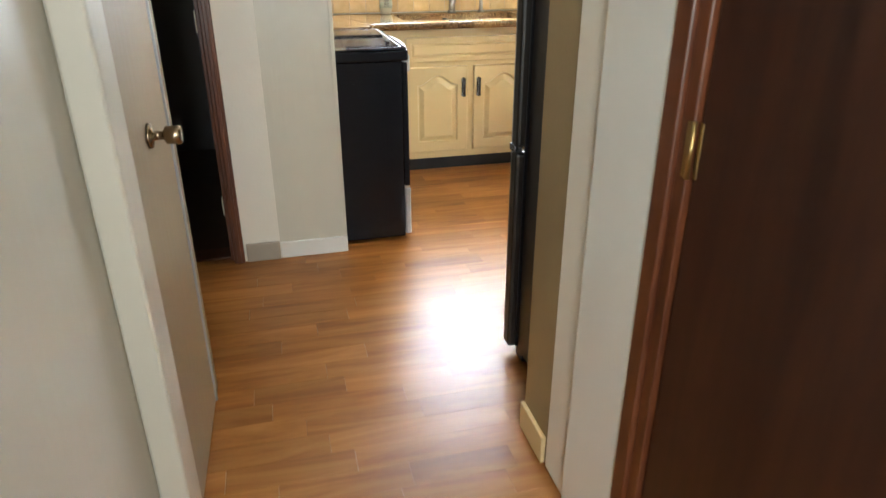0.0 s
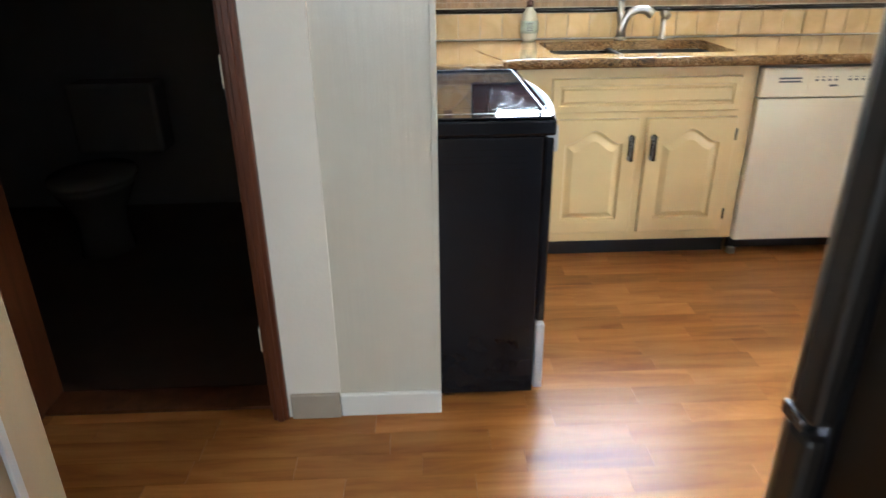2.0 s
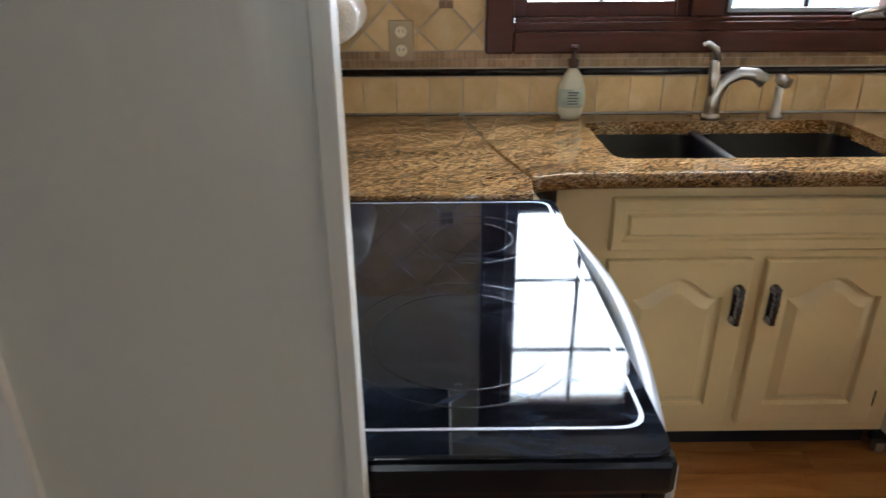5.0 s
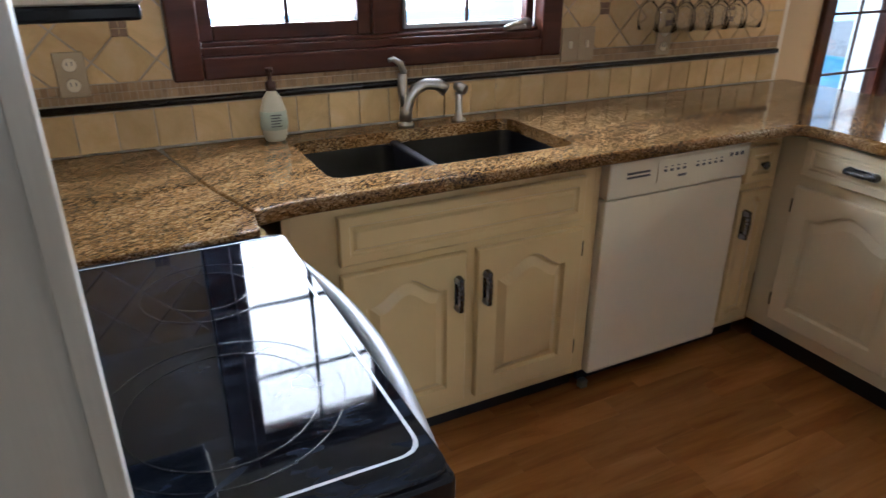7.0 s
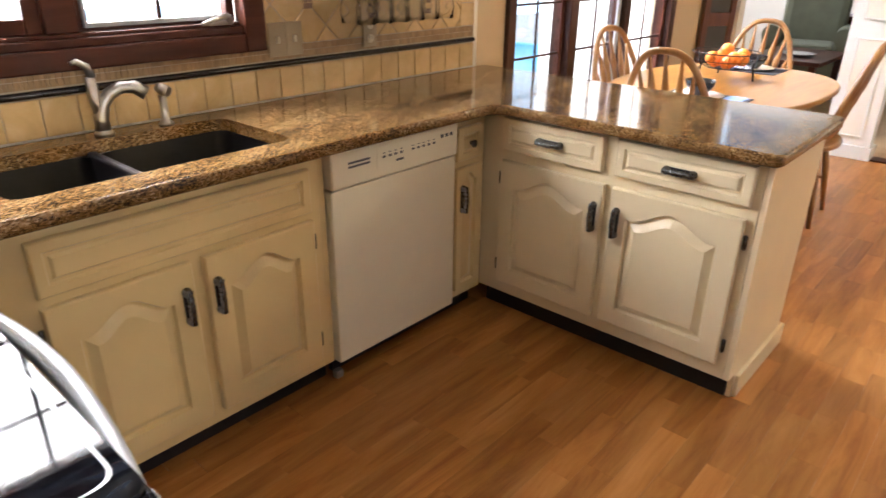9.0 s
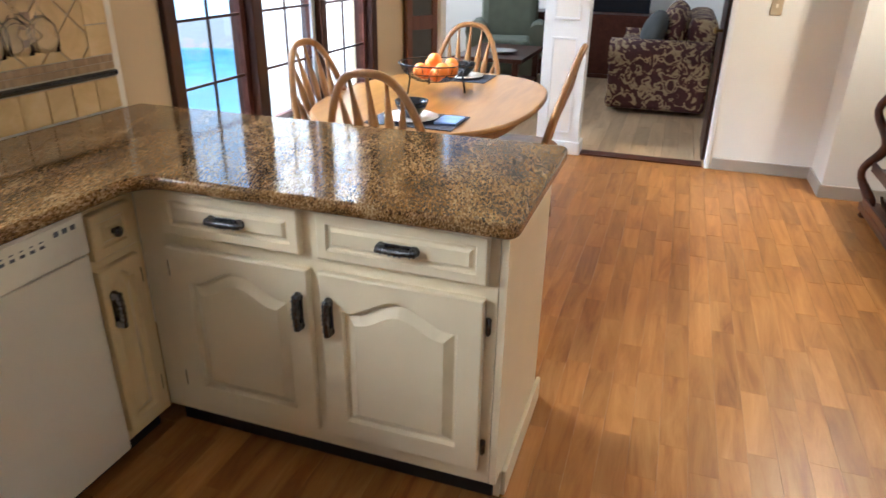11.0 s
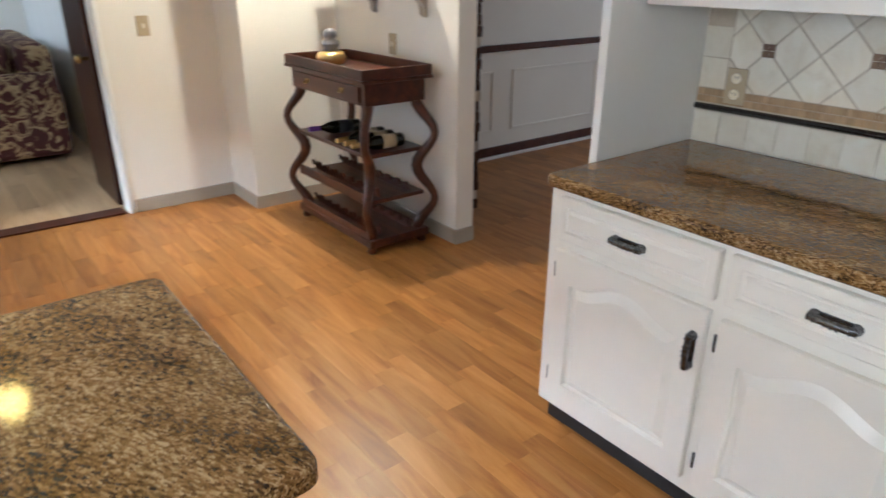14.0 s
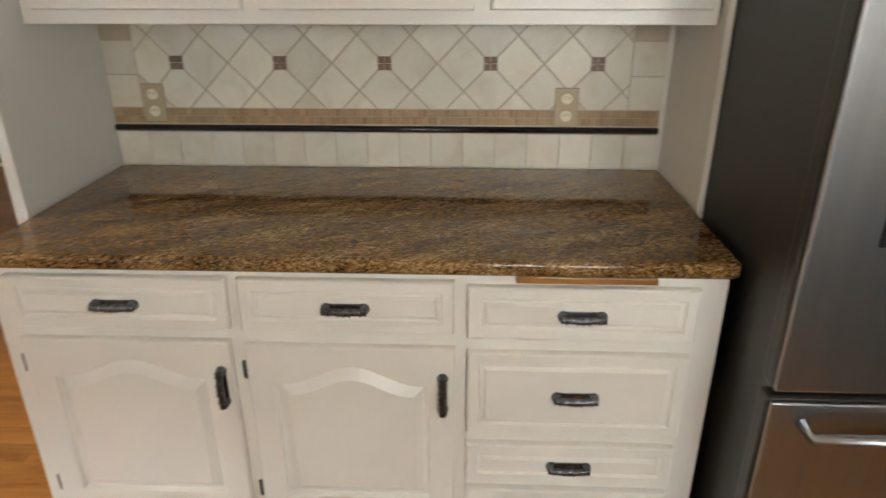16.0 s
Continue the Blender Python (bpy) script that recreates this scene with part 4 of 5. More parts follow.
# ---- backsplash tiles ----
def clip(poly, axis, limit, keep_less):
    out = []
    for i in range(len(poly)):
        a, b = poly[i - 1], poly[i]
        ia = (a[axis] <= limit) == keep_less
        ib = (b[axis] <= limit) == keep_less
        if ia != ib:
            t = (limit - a[axis]) / (b[axis] - a[axis])
            out.append((a[0] + t * (b[0] - a[0]), a[1] + t * (b[1] - a[1])))
        if ib:
            out.append(b)
    return out


def tile_mesh(poly, stone, y0=-0.004, y1=-0.0085):
    bm = bmesh.new()
    c = [sum(p[i] for p in poly) / len(poly) for i in (0, 1)]
    sh = [(c[0] + (x - c[0]) * 0.985, c[1] + (z - c[1]) * 0.985) for x, z in poly]
    lo = [bm.verts.new((x, y0, z)) for x, z in poly]
    mid = [bm.verts.new((x, y1 + 0.0012, z)) for x, z in poly]
    hi = [bm.verts.new((x, y1, z)) for x, z in sh]
    for a, b in ((lo, mid), (mid, hi)):
        for i in range(len(a)):
            bm.faces.new((a[i], a[(i + 1) % len(a)], b[(i + 1) % len(a)], b[i]))
    bm.faces.new(hi)
    return mesh_of("tile", bm, stone)


DA, DB = 0.0795, 0.0815
INS_BM = bmesh.new()
for ix in (-1, 1):
    for iz in (-1, 1):
        bm_box(INS_BM, ix * 0.0105 - 0.0098, ix * 0.0105 + 0.0098, -0.0105, -0.004, iz * 0.0105 - 0.0098, iz * 0.0105 + 0.0098)
INS = mesh_of("inset", INS_BM, M_INSET)


def piece(name, me, parent, x, z):
    ob = new(name, me)
    ob.parent = parent
    ob.location = (x, 0, z)
    return ob


def backsplash(m, x0, x1, fields, inset0, label, stone):
    """Rows from the counter up: square tiles, black trim, mosaic band, diamonds with small insets."""
    sq = tile_mesh([(-0.0485, -0.0485), (0.0485, -0.0485), (0.0485, 0.0485), (-0.0485, 0.0485)], stone)
    low = tile_mesh([(-0.0485, -0.053), (0.0485, -0.053), (0.0485, 0.053), (-0.0485, 0.053)], stone)
    dia = tile_mesh([(-DA + 0.0035, 0), (0, -DB + 0.0035), (DA - 0.0035, 0), (0, DB - 0.0035)], stone)
    bs = thing("backsplash", m, label, "backsplash", kind="structure")
    bm = box(x0, x1, -0.004, 0.0, 0.917, 1.105)
    for fx0, fx1, fz1, *_ in fields:
        bm_box(bm, fx0, fx1, -0.004, 0.0, 1.105, fz1)
    part("grout_bed", bm, M_GROUT, bs)
    n = round((x1 - x0) / 0.1005)
    for i in range(n):
        piece("tile", low, bs, x0 + (i + 0.5) * (x1 - x0) / n, 0.970)
    bm = bmesh.new()
    bm_tube(bm, [(x0, -0.006, 1.037), (x1, -0.006, 1.037)], 0.0105, 10)
    part("trim_rail", bm, M_BLACKTRIM, bs, "black polished stone pencil rail")
    bm = bmesh.new()
    x = x0 + 0.001
    while x < x1 - 0.01:
        w = random.uniform(0.010, 0.019)
        for z in (1.0525, 1.0760):
            w2 = min(w, x1 - x)
            bm_box(bm, x, x + w2 - 0.0015, -0.0075, -0.004, z, z + 0.0215)
        x += w
    tagged(part("mosaic_band", bm, M_MOSAIC, bs, "brown two-row stone mosaic band"), kind="stuff")
    for fx0, fx1, fz1, endl, endr in fields:
        a, b = fx0 + (0.1 if endl else 0), fx1 - (0.1 if endr else 0)
        for use, xe in ((endl, fx0 + 0.05), (endr, fx1 - 0.05)):
            z = 1.1 + 0.0505
            while use and z < fz1 - 0.03:
                piece("tile", sq, bs, xe, z)
                z += 0.1005
        for r in range(-3, 6):
            zc = 1.237 + r * DB
            for k in range(-30, 30):
                xc = inset0 + 2 * k * DA + (DA if r % 2 == 0 else 0)
                poly = [(xc - DA + 0.0035, zc), (xc, zc - DB + 0.0035), (xc + DA - 0.0035, zc), (xc, zc + DB - 0.0035)]
                full = xc - DA >= a and xc + DA <= b and zc - DB >= 1.1 and zc + DB <= fz1
                if full:
                    piece("tile", dia, bs, xc, zc)
                    continue
                for axis, lim, less in ((0, a + 0.001, False), (0, b - 0.001, True), (1, 1.101, False), (1, fz1 - 0.001, True)):
                    if poly:
                        poly = clip(poly, axis, lim, less)
                if len(poly) > 2:
                    xs, zs = [p[0] for p in poly], [p[1] for p in poly]
                    if max(xs) - min(xs) > 0.012 and max(zs) - min(zs) > 0.012:
                        piece("tile", tile_mesh(poly, stone), bs, 0, 0)
        for k in range(-14, 15):
            xc = inset0 + 4 * k * DA
            if a + 0.02 < xc < b - 0.02:
                piece("inset", INS, bs, xc, 1.237)
    return bs


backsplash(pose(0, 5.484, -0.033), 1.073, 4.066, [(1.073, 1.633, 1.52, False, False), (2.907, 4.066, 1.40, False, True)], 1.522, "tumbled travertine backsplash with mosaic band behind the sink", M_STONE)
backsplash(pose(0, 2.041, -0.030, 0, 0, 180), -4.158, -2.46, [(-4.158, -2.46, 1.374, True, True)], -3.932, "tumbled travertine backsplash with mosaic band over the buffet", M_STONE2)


def wall_plate(m, label, kind):
    o = thing("wall_outlet" if kind == "outlet" else "light_switch", m, label, kind)
    part("plate", box(-0.036, 0.036, -0.006, 0, -0.058, 0.058, 0.003), M_OUTLET, o)
    if kind == "outlet":
        for z in (-0.026, 0.026):
            bm = bmesh.new()
            bm_lathe_y(bm, [(0.017, 0.0055), (0.017, 0.009), (0.015, 0.0095)], (0, 0, z), 14)
            s = part("socket", bm, M_APPL, o)
            for x in (-0.007, 0.005):
                part("slot", box(x, x + 0.002, -0.0102, -0.009, z - 0.002, z + 0.008), M_PRINT, s)
    else:
        part("toggle", box(-0.006, 0.006, -0.014, -0.005, -0.012, 0.012, 0.002), M_APPL, o)
    return o


wall_plate(pose(1.392, 5.474, 1.095), "tan duplex outlet on the travertine tile", "outlet")
wall_plate(pose(3.405, 5.474, 1.085), "tan duplex outlet beside the hanging glasses", "outlet")
wall_plate(pose(2.965, 5.474, 1.087), "tan light switch beside the window", "switch")
wall_plate(pose(3.037, 5.474, 1.087), "tan light switch beside the window", "switch")
wall_plate(pose(4.018, 2.051, 1.087, 0, 0, 180), "tan duplex outlet over the buffet", "outlet")
wall_plate(pose(2.745, 2.051, 1.080, 0, 0, 180), "tan duplex outlet over the buffet", "outlet")
wall_plate(pose(7.199, 3.05, 1.12, 0, 0, -90), "almond light switch beside the living room opening", "switch")
wall_plate(pose(6.15, 1.981, 1.04, 0, 0, 180), "almond switch plate above the wine cart", "switch")

# hood, paper towels, hanging glasses
hood = thing("range_hood", pose(0, 0, -0.05), "black and white range hood above the stove", "range hood")
part("body", box(1.075, 1.52, 4.30, 4.72, 1.385, 1.56, 0.008), M_APPL, hood)
part("underside", box(1.08, 1.515, 4.305, 4.715, 1.368, 1.385, 0.004), M_BLACK, hood)
pt = thing("paper_towel_holder", pose(1.235, 5.33, 1.18), "white paper towel roll on a wooden wall holder", "paper towels")
bm = bmesh.new()
bm_lathe(bm, [(0.02, -0.13), (0.062, -0.13), (0.064, -0.12), (0.064, 0.12), (0.062, 0.13), (0.02, 0.13)], seg=28)
bmesh.ops.rotate(bm, verts=bm.verts, cent=(0, 0, 0), matrix=Matrix.Rotation(radians(90), 3, 'X'))
part("roll", bm, M_PAPER, pt)
bm = bmesh.new()
bm_tube(bm, [(0, -0.15, 0), (0, 0.15, 0)], 0.014, 10)
part("rod", bm, M_JAMB, pt)
part("bracket", box(-0.163, -0.12, -0.14, 0.12, -0.03, 0.05, 0.004), M_JAMB, pt)
for y in (-0.15, 0.15):
    part("arm", box(-0.163, 0.02, y - 0.01, y + 0.01, -0.02, 0.03, 0.004), M_JAMB, pt)

wc = thing("wall_cabinet", pose(2.96, 5.14, -0.05), "cream painted wall cabinet with a stemware rack", "cabinet")
part("body", box(0.0, 1.10, 0.0, 0.33, 1.42, 2.2, 0.003), M_CREAM_WARM, wc)
for x0 in (0.03, 0.565):
    d = part("door", bm_front(0.505, 0.70, 0.05, 0.06), M_CREAM_WARM, wc)
    d.location = (x0, -0.001, 1.46)
bm = bmesh.new()
bm_lathe(bm, [(0.030, 0.0), (0.030, -0.004), (0.004, -0.012), (0.0035, -0.085), (0.012, -0.10), (0.032, -0.125), (0.037, -0.155), (0.033, -0.195), (0.031, -0.195), (0.035, -0.155), (0.030, -0.127), (0.010, -0.103)], seg=18)
g0 = single("wine_glass", bm, M_CLEAR, "clear stemmed glass hanging upside down from a rack", "wine glass", "hanging stemware", m=pose(3.20, 5.26, 1.335))
for ix in range(6):
    for iy in range(2):
        if ix or iy:
            copy_thing(g0, pose(3.20 + ix * 0.083, 5.26 + iy * 0.085, 1.335))
bm = bmesh.new()
for ix in range(7):
    bm_box(bm, 3.156 + ix * 0.083, 3.172 + ix * 0.083, 5.18, 5.42, 1.375, 1.4195)
    bm_box(bm, 3.150 + ix * 0.083, 3.178 + ix * 0.083, 5.18, 5.42, 1.370, 1.376)
single("stemware_rack", bm, M_CREAM_WARM, "cream wooden stemware rack under the wall cabinet", "rack", m=pose(0, 0, -0.05))


# ---- trim, doors and jambs ----
def skirting(name, x0, x1, y0, y1, h, m, label):
    return single(name, box(x0, x1, y0, y1, 0.0, h, 0.004), m, label, "baseboard", kind="structure")


skirting("baseboard_1", 1.13, 1.426, 3.924, 3.9395, 0.075, M_WHITE, "white baseboard along the partition")
skirting("baseboard_2", 0.985, 1.129, 3.917, 3.9295, 0.085, M_GREYTRIM, "grey baseboard beside the bathroom door")
skirting("baseboard_3", 7.184, 7.1995, 2.62, 3.27, 0.085, M_GREYTRIM, "grey baseboard on the nook wall")
skirting("baseboard_4", 6.80, 7.184, 2.621, 2.636, 0.085, M_GREYTRIM, "grey baseboard on the nook wall")
skirting("baseboard_5", 6.784, 6.7995, 1.996, 2.636, 0.085, M_GREYTRIM, "grey baseboard in the niche")
skirting("baseboard_6", 5.56, 6.784, 1.981, 1.996, 0.085, M_GREYTRIM, "grey baseboard behind the wine cart")
skirting("baseboard_7", 5.544, 5.5595, 1.86, 1.996, 0.085, M_GREYTRIM, "grey baseboard at the wall end")
skirting("baseboard_8", 1.762, 1.7755, 2.44, 2.603, 0.085, M_CREAM_WARM, "cream baseboard beside the refrigerator")
single("threshold_strip", box(7.20, 7.33, 3.33, 4.22, 0.0008, 0.012, 0.003), M_DARKWOOD, "dark threshold strip at the living room", "threshold", kind="structure")
single("door_casing", box(7.185, 7.335, 3.285, 3.3115, 0, 2.05, 0.004), M_WHITE, "white casing at the living room opening", "casing", kind="structure")
ld = thing("door_1", pose(7.34, 3.30, 0, 0, 0, 0), "dark brown door folded open beside the living room opening", "door", kind="structure")
part("leaf", box(0.03, 0.62, -0.005, 0.035, 0.012, 2.03, 0.003), M_DARKWOODZ, ld)
bm = bmesh.new()
bm_lathe(bm, [(0.012, 0), (0.010, 0.03), (0.026, 0.04), (0.028, 0.055), (0.018, 0.065)], seg=14)
bmesh.ops.rotate(bm, verts=bm.verts, cent=(0, 0, 0), matrix=Matrix.Rotation(radians(-90), 3, 'X'))
bmesh.ops.translate(bm, verts=bm.verts, vec=(0.10, 0.035, 0.93))
part("doorknob", bm, M_BRASS, ld)

# panelled white column
col = thing("column", pose(0, 0, 0), "white panelled square column between two openings", "column", kind="structure")
part("shaft", box(7.19, 7.33, 4.235, 4.555, 0.10, 2.10, 0.003), M_WHITE, col)
part("plinth", box(7.17, 7.35, 4.215, 4.575, 0.0, 0.10, 0.006), M_WHITE, col)
for z0, z1 in ((0.16, 0.86), (0.98, 1.75)):
    bm = bmesh.new()
    for a in ((4.30, 4.315, z0, z1), (4.475, 4.49, z0, z1), (4.315, 4.475, z0, z0 + 0.015), (4.315, 4.475, z1 - 0.015, z1)):
        bm_box(bm, 7.178, 7.1898, a[0], a[1], a[2], a[3], 0.003)
    part("panel_moulding", bm, M_WHITE, col)
    part("panel", box(7.186, 7.1898, 4.318, 4.472, z0 + 0.018, z1 - 0.018), M_WALL, col, "pale grey recessed panel")

sh = thing("door_2", pose(6.945, 5.545, 0, 0, 0, -29), "brown wooden door with dark inset panels standing open", "door", kind="structure")
bm = bmesh.new()
for a in ((0, 0.05, 0, 2.0), (0.245, 0.295, 0, 2.0), (0.05, 0.245, 0.0, 0.12), (0.05, 0.245, 0.86, 0.96), (0.05, 0.245, 1.9, 2.0)):
    bm_box(bm, a[0], a[1], -0.035, 0, a[2] + 0.012, a[3] + 0.012, 0.003)
part("door_frame", bm, M_JAMB, sh)
part("inset_panel", box(0.05, 0.245, -0.022, -0.012, 0.132, 0.872), M_CUSHION, sh, "dark inset panel")
part("inset_panel", box(0.05, 0.245, -0.022, -0.012, 0.972, 1.912), M_CUSHION, sh, "dark inset panel")

single("partition_trim", box(1.41, 1.4255, 3.9355, 3.9399, 0.08, 2.4, 0.001), M_WALLPANEL, "cream painted trim strip on the partition end", "trim", kind="structure")

# Dark sheet over the bathroom floor; its colour paints in the shade.
M_BATHFLOOR_SHADED = mat("shaded_bathroom_floor", (0.075, 0.045, 0.028, 1), 0.5, var=0.2, scale=5)
# bathroom door frame
bf = thing("door_frame", pose(0, 0, 0), "dark stained wooden door frame of the bathroom", "door frame", kind="structure")
bm = bmesh.new()
bm_box(bm, 0.915, 0.930, 3.955, 4.09, 0, 2.05, 0.002)
bm_box(bm, 0.930, 0.9745, 3.914, 3.950, 0, 2.09, 0.004)
bm_box(bm, 0.944, 0.962, 3.907, 3.9145, 0, 2.09, 0.003)
part("jamb", bm, M_JAMB, bf)
bm = bmesh.new()
bm_box(bm, 0.225, 0.240, 3.955, 4.09, 0, 2.05, 0.002)
bm_box(bm, 0.170, 0.225, 3.955, 3.9745, 0, 2.09, 0.004)
part("jamb", bm, M_JAMB, bf)
part("head", box(0.24, 0.915, 3.955, 4.09, 2.03, 2.05), M_JAMB, bf)
part("threshold", box(0.24, 0.915, 3.97, 4.08, 0.0008, 0.012, 0.003), M_JAMB, bf)
for z in (0.25, 1.0):
    bm = box(0.9085, 0.9147, 3.962, 3.99, z - 0.04, z + 0.04, 0.002)
    part("hinge_leaf", bm, M_APPL, bf, "pale hinge leaf")
structure("bathroom_floor", box(-1.5, 0.945, 4.092, 5.80, 0.0006, 0.0045), M_BATHFLOOR_SHADED, "bathroom floor sheet with shade put into its colour", "floor")
toi = thing("toilet", pose(-0.08, 5.42, 0, 0, 0, 0), "porcelain toilet with the dark bathroom's shade in its colour", "toilet")
bm = bmesh.new()
bm_lathe(bm, [(0.115, 0), (0.10, 0.12), (0.11, 0.20), (0.16, 0.31), (0.175, 0.34), (0.15, 0.345)], (0, -0.20, 0), 24, 1.0, 1.25)
part("bowl", bm, M_PORCELAIN_SHADED, toi)
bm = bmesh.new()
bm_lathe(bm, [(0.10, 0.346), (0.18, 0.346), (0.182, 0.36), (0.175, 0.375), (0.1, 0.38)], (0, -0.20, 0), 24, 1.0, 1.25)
part("seat_lid", bm, M_PORCELAIN_SHADED, toi)
part("tank", box(-0.21, 0.21, 0.12, 0.30, 0.36, 0.70, 0.02), M_PORCELAIN_SHADED, toi)

# hall: white door, casings and the brown door
wd = thing("door_3", pose(0.900, 2.500, 0, 0, 0, -1.0), "tan painted narrow hall door with a metal edge strip", "door", kind="structure")
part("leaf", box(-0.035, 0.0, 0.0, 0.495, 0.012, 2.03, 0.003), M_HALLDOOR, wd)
part("edge_strip", box(0.0002, 0.006, 0.414, 0.426, 0.015, 2.02, 0.001), M_SILVER, wd, "pale metal weatherstrip")
bm = bmesh.new()
bm_lathe(bm, [(0.028, 0), (0.026, 0.007), (0.010, 0.011), (0.009, 0.030), (0.019, 0.036), (0.021, 0.064), (0.018, 0.068)], seg=20)
bmesh.ops.rotate(bm, verts=bm.verts, cent=(0, 0, 0), matrix=Matrix.Rotation(radians(90), 3, 'Y'))
bmesh.ops.translate(bm, verts=bm.verts, vec=(0.0005, 0.172, 0.893))
part("doorknob", bm, M_KNOB, wd, "polished metal door knob")
single("door_casing", box(0.841, 0.902, 2.375, 2.498, 0, 2.1, 0.006), M_WALLPANEL, "cream painted door casing in the hall", "casing", kind="structure")
single("wall_corner_post", box(0.70, 0.80, 3.02, 3.12, -0.02, CEIL), M_WALLPANEL, "cream painted wall end beyond the hall door", "wall", kind="structure")

single("door_casing", box(1.771, 1.869, 2.30, 2.43, 0, 2.15, 0.004), M_WALL, "grey white painted wall strip", "casing", kind="structure")
single("door_casing", box(1.757, 1.869, 2.075, 2.298, 0, 2.15, 0.008), M_WHITE, "white painted door casing in the hall", "casing", kind="structure")
bd = thing("door_4", pose(0, 0, 0), "dark brown wooden hall door with a brass hinge", "door", kind="structure")
bm = bmesh.new()
bm_box(bm, 1.752, 1.869, 2.032, 2.073, 0, 2.06, 0.004)
bm_box(bm, 1.762, 1.869, 2.002, 2.032, 0, 2.04, 0.003)
part("jamb", bm, M_JAMB, bd)
part("leaf", box(1.772, 1.81, 1.18, 1.998, 0.012, 2.03, 0.003), M_DARKWOODZ, bd)
bm = bmesh.new()
bm_box(bm, 1.7585, 1.7615, 2.003, 2.012, 0.945, 1.030, 0.001)
bm_tube(bm, [(1.762, 2.000, 0.944), (1.762, 2.000, 1.031)], 0.0045, 8)
bm_box(bm, 1.769, 1.7715, 1.988, 1.996, 0.945, 1.030, 0.001)
part("hinge", bm, M_BRASS, bd, "brass butt hinge")

# dining room wall dressing
single("chair_rail", box(6.775, 6.7995, -2.98, 1.85, 0.845, 0.895, 0.006), M_DARKWOOD, "dark brown wooden chair rail", "trim", kind="structure")
single("dining_baseboard", box(6.782, 6.7995, -2.98, 1.85, 0.025, 0.10, 0.004), M_DARKWOOD, "dark brown wooden baseboard", "baseboard", kind="structure")
single("shoe_mould", box(6.770, 6.7995, -2.98, 1.85, 0.0, 0.024, 0.003), M_WHITE, "pale shoe moulding", "baseboard", kind="structure")
for y0, y1 in ((0.62, 1.30), (-0.60, 0.42), (-1.85, -0.80)):
    bm = bmesh.new()
    for a in ((y0, y0 + 0.02, 0.22, 0.70), (y1 - 0.02, y1, 0.22, 0.70), (y0 + 0.02, y1 - 0.02, 0.22, 0.24), (y0 + 0.02, y1 - 0.02, 0.68, 0.70)):
        bm_box(bm, 6.788, 6.7995, a[0], a[1], a[2], a[3], 0.003)
    single("panel_moulding", bm, M_WALL, "painted picture-frame moulding on the dining wall", "moulding", "dining wall mouldings", "structure")
bead = thing("bead_curtain", pose(5.585, 1.838, 0), "dark hanging strand of black and pale pieces at the doorway", "curtain")
for i in range(34):
    z = 0.18 + i * 0.055
    bm = bmesh.new()
    bm_box(bm, -0.020 + 0.007 * math.sin(i * 2.1), 0.017 + 0.006 * math.sin(i * 1.3), -0.018, 0.018, z, z + 0.0535, 0.004)
    part("bead", bm, M_GREYTRIM if i % 5 == 1 else M_DARKWOODZ, bead)
for x in (5.84, 6.33):
    bm = bmesh.new()
    bm_prism(bm, [(1.981, 1.20), (2.0, 1.215), (2.005, 1.26), (2.06, 1.32), (2.12, 1.345), (2.12, 1.38), (1.981, 1.38)], 'x', x - 0.022, x + 0.022)
    single("shelf_bracket", bm, M_GREYTRIM, "painted corbel bracket under the wall shelf", "bracket", "shelf brackets")
single("wall_shelf", box(5.80, 6.72, 1.981, 2.16, 1.381, 1.41, 0.004), M_WHITE, "painted wall shelf above the wine cart", "shelf")


# ---- wine cart ----
rl = thing("ceiling_downlight", pose(6.29, 2.28, CEIL - 0.014), "white recessed ceiling downlight above the wine cart", "ceiling light")
bm = bmesh.new()
bm_lathe(bm, [(0.062, 0.0125), (0.062, 0.004), (0.068, 0.0), (0.088, 0.003), (0.092, 0.0125)], seg=24)
part("trim_ring", bm, M_WHITE, rl)
cart = thing("wine_cart", pose(6.11, 2.265, 0), "dark mahogany wine cart with scrolled legs and tray top", "cart")
CW, CD = 0.40, 0.185
for sx in (-1, 1):
    for sy in (-1, 1):
        bm = bmesh.new()
        pts = []
        for i in range(25):
            z = 0.075 + 0.735 * i / 24
            u = (z - 0.075) / 0.735
            off = 0.072 * math.sin(2 * math.pi * u) ** 2
            pts.append((sx * (CW - 0.036 + off), sy * (CD - 0.036 + off), z))
        bm_tube(bm, pts, [0.027 + 0.005 * math.cos(4 * math.pi * i / 24) for i in range(25)], 8)
        part("leg", bm, M_CART, cart)
        bm = bmesh.new()
        bm_lathe(bm, [(0.022, 0.0), (0.030, 0.012), (0.022, 0.030), (0.028, 0.04)], (sx * (CW - 0.02), sy * (CD - 0.02), 0), 12)
        part("foot", bm, M_CART, cart)
part("base", box(-CW - 0.02, CW + 0.02, -CD - 0.01, CD + 0.01, 0.04, 0.085, 0.006), M_CART, cart)
for z in (0.30, 0.55):
    part("shelf", box(-CW + 0.01, CW - 0.01, -CD + 0.005, CD - 0.005, z - 0.022, z, 0.004), M_CART, cart)
for z in (0.115, 0.330):
    part("shelf_lip", box(-CW + 0.005, CW - 0.005, CD - 0.012, CD + 0.002, z - 0.052, z + 0.006, 0.004), M_CART, cart)
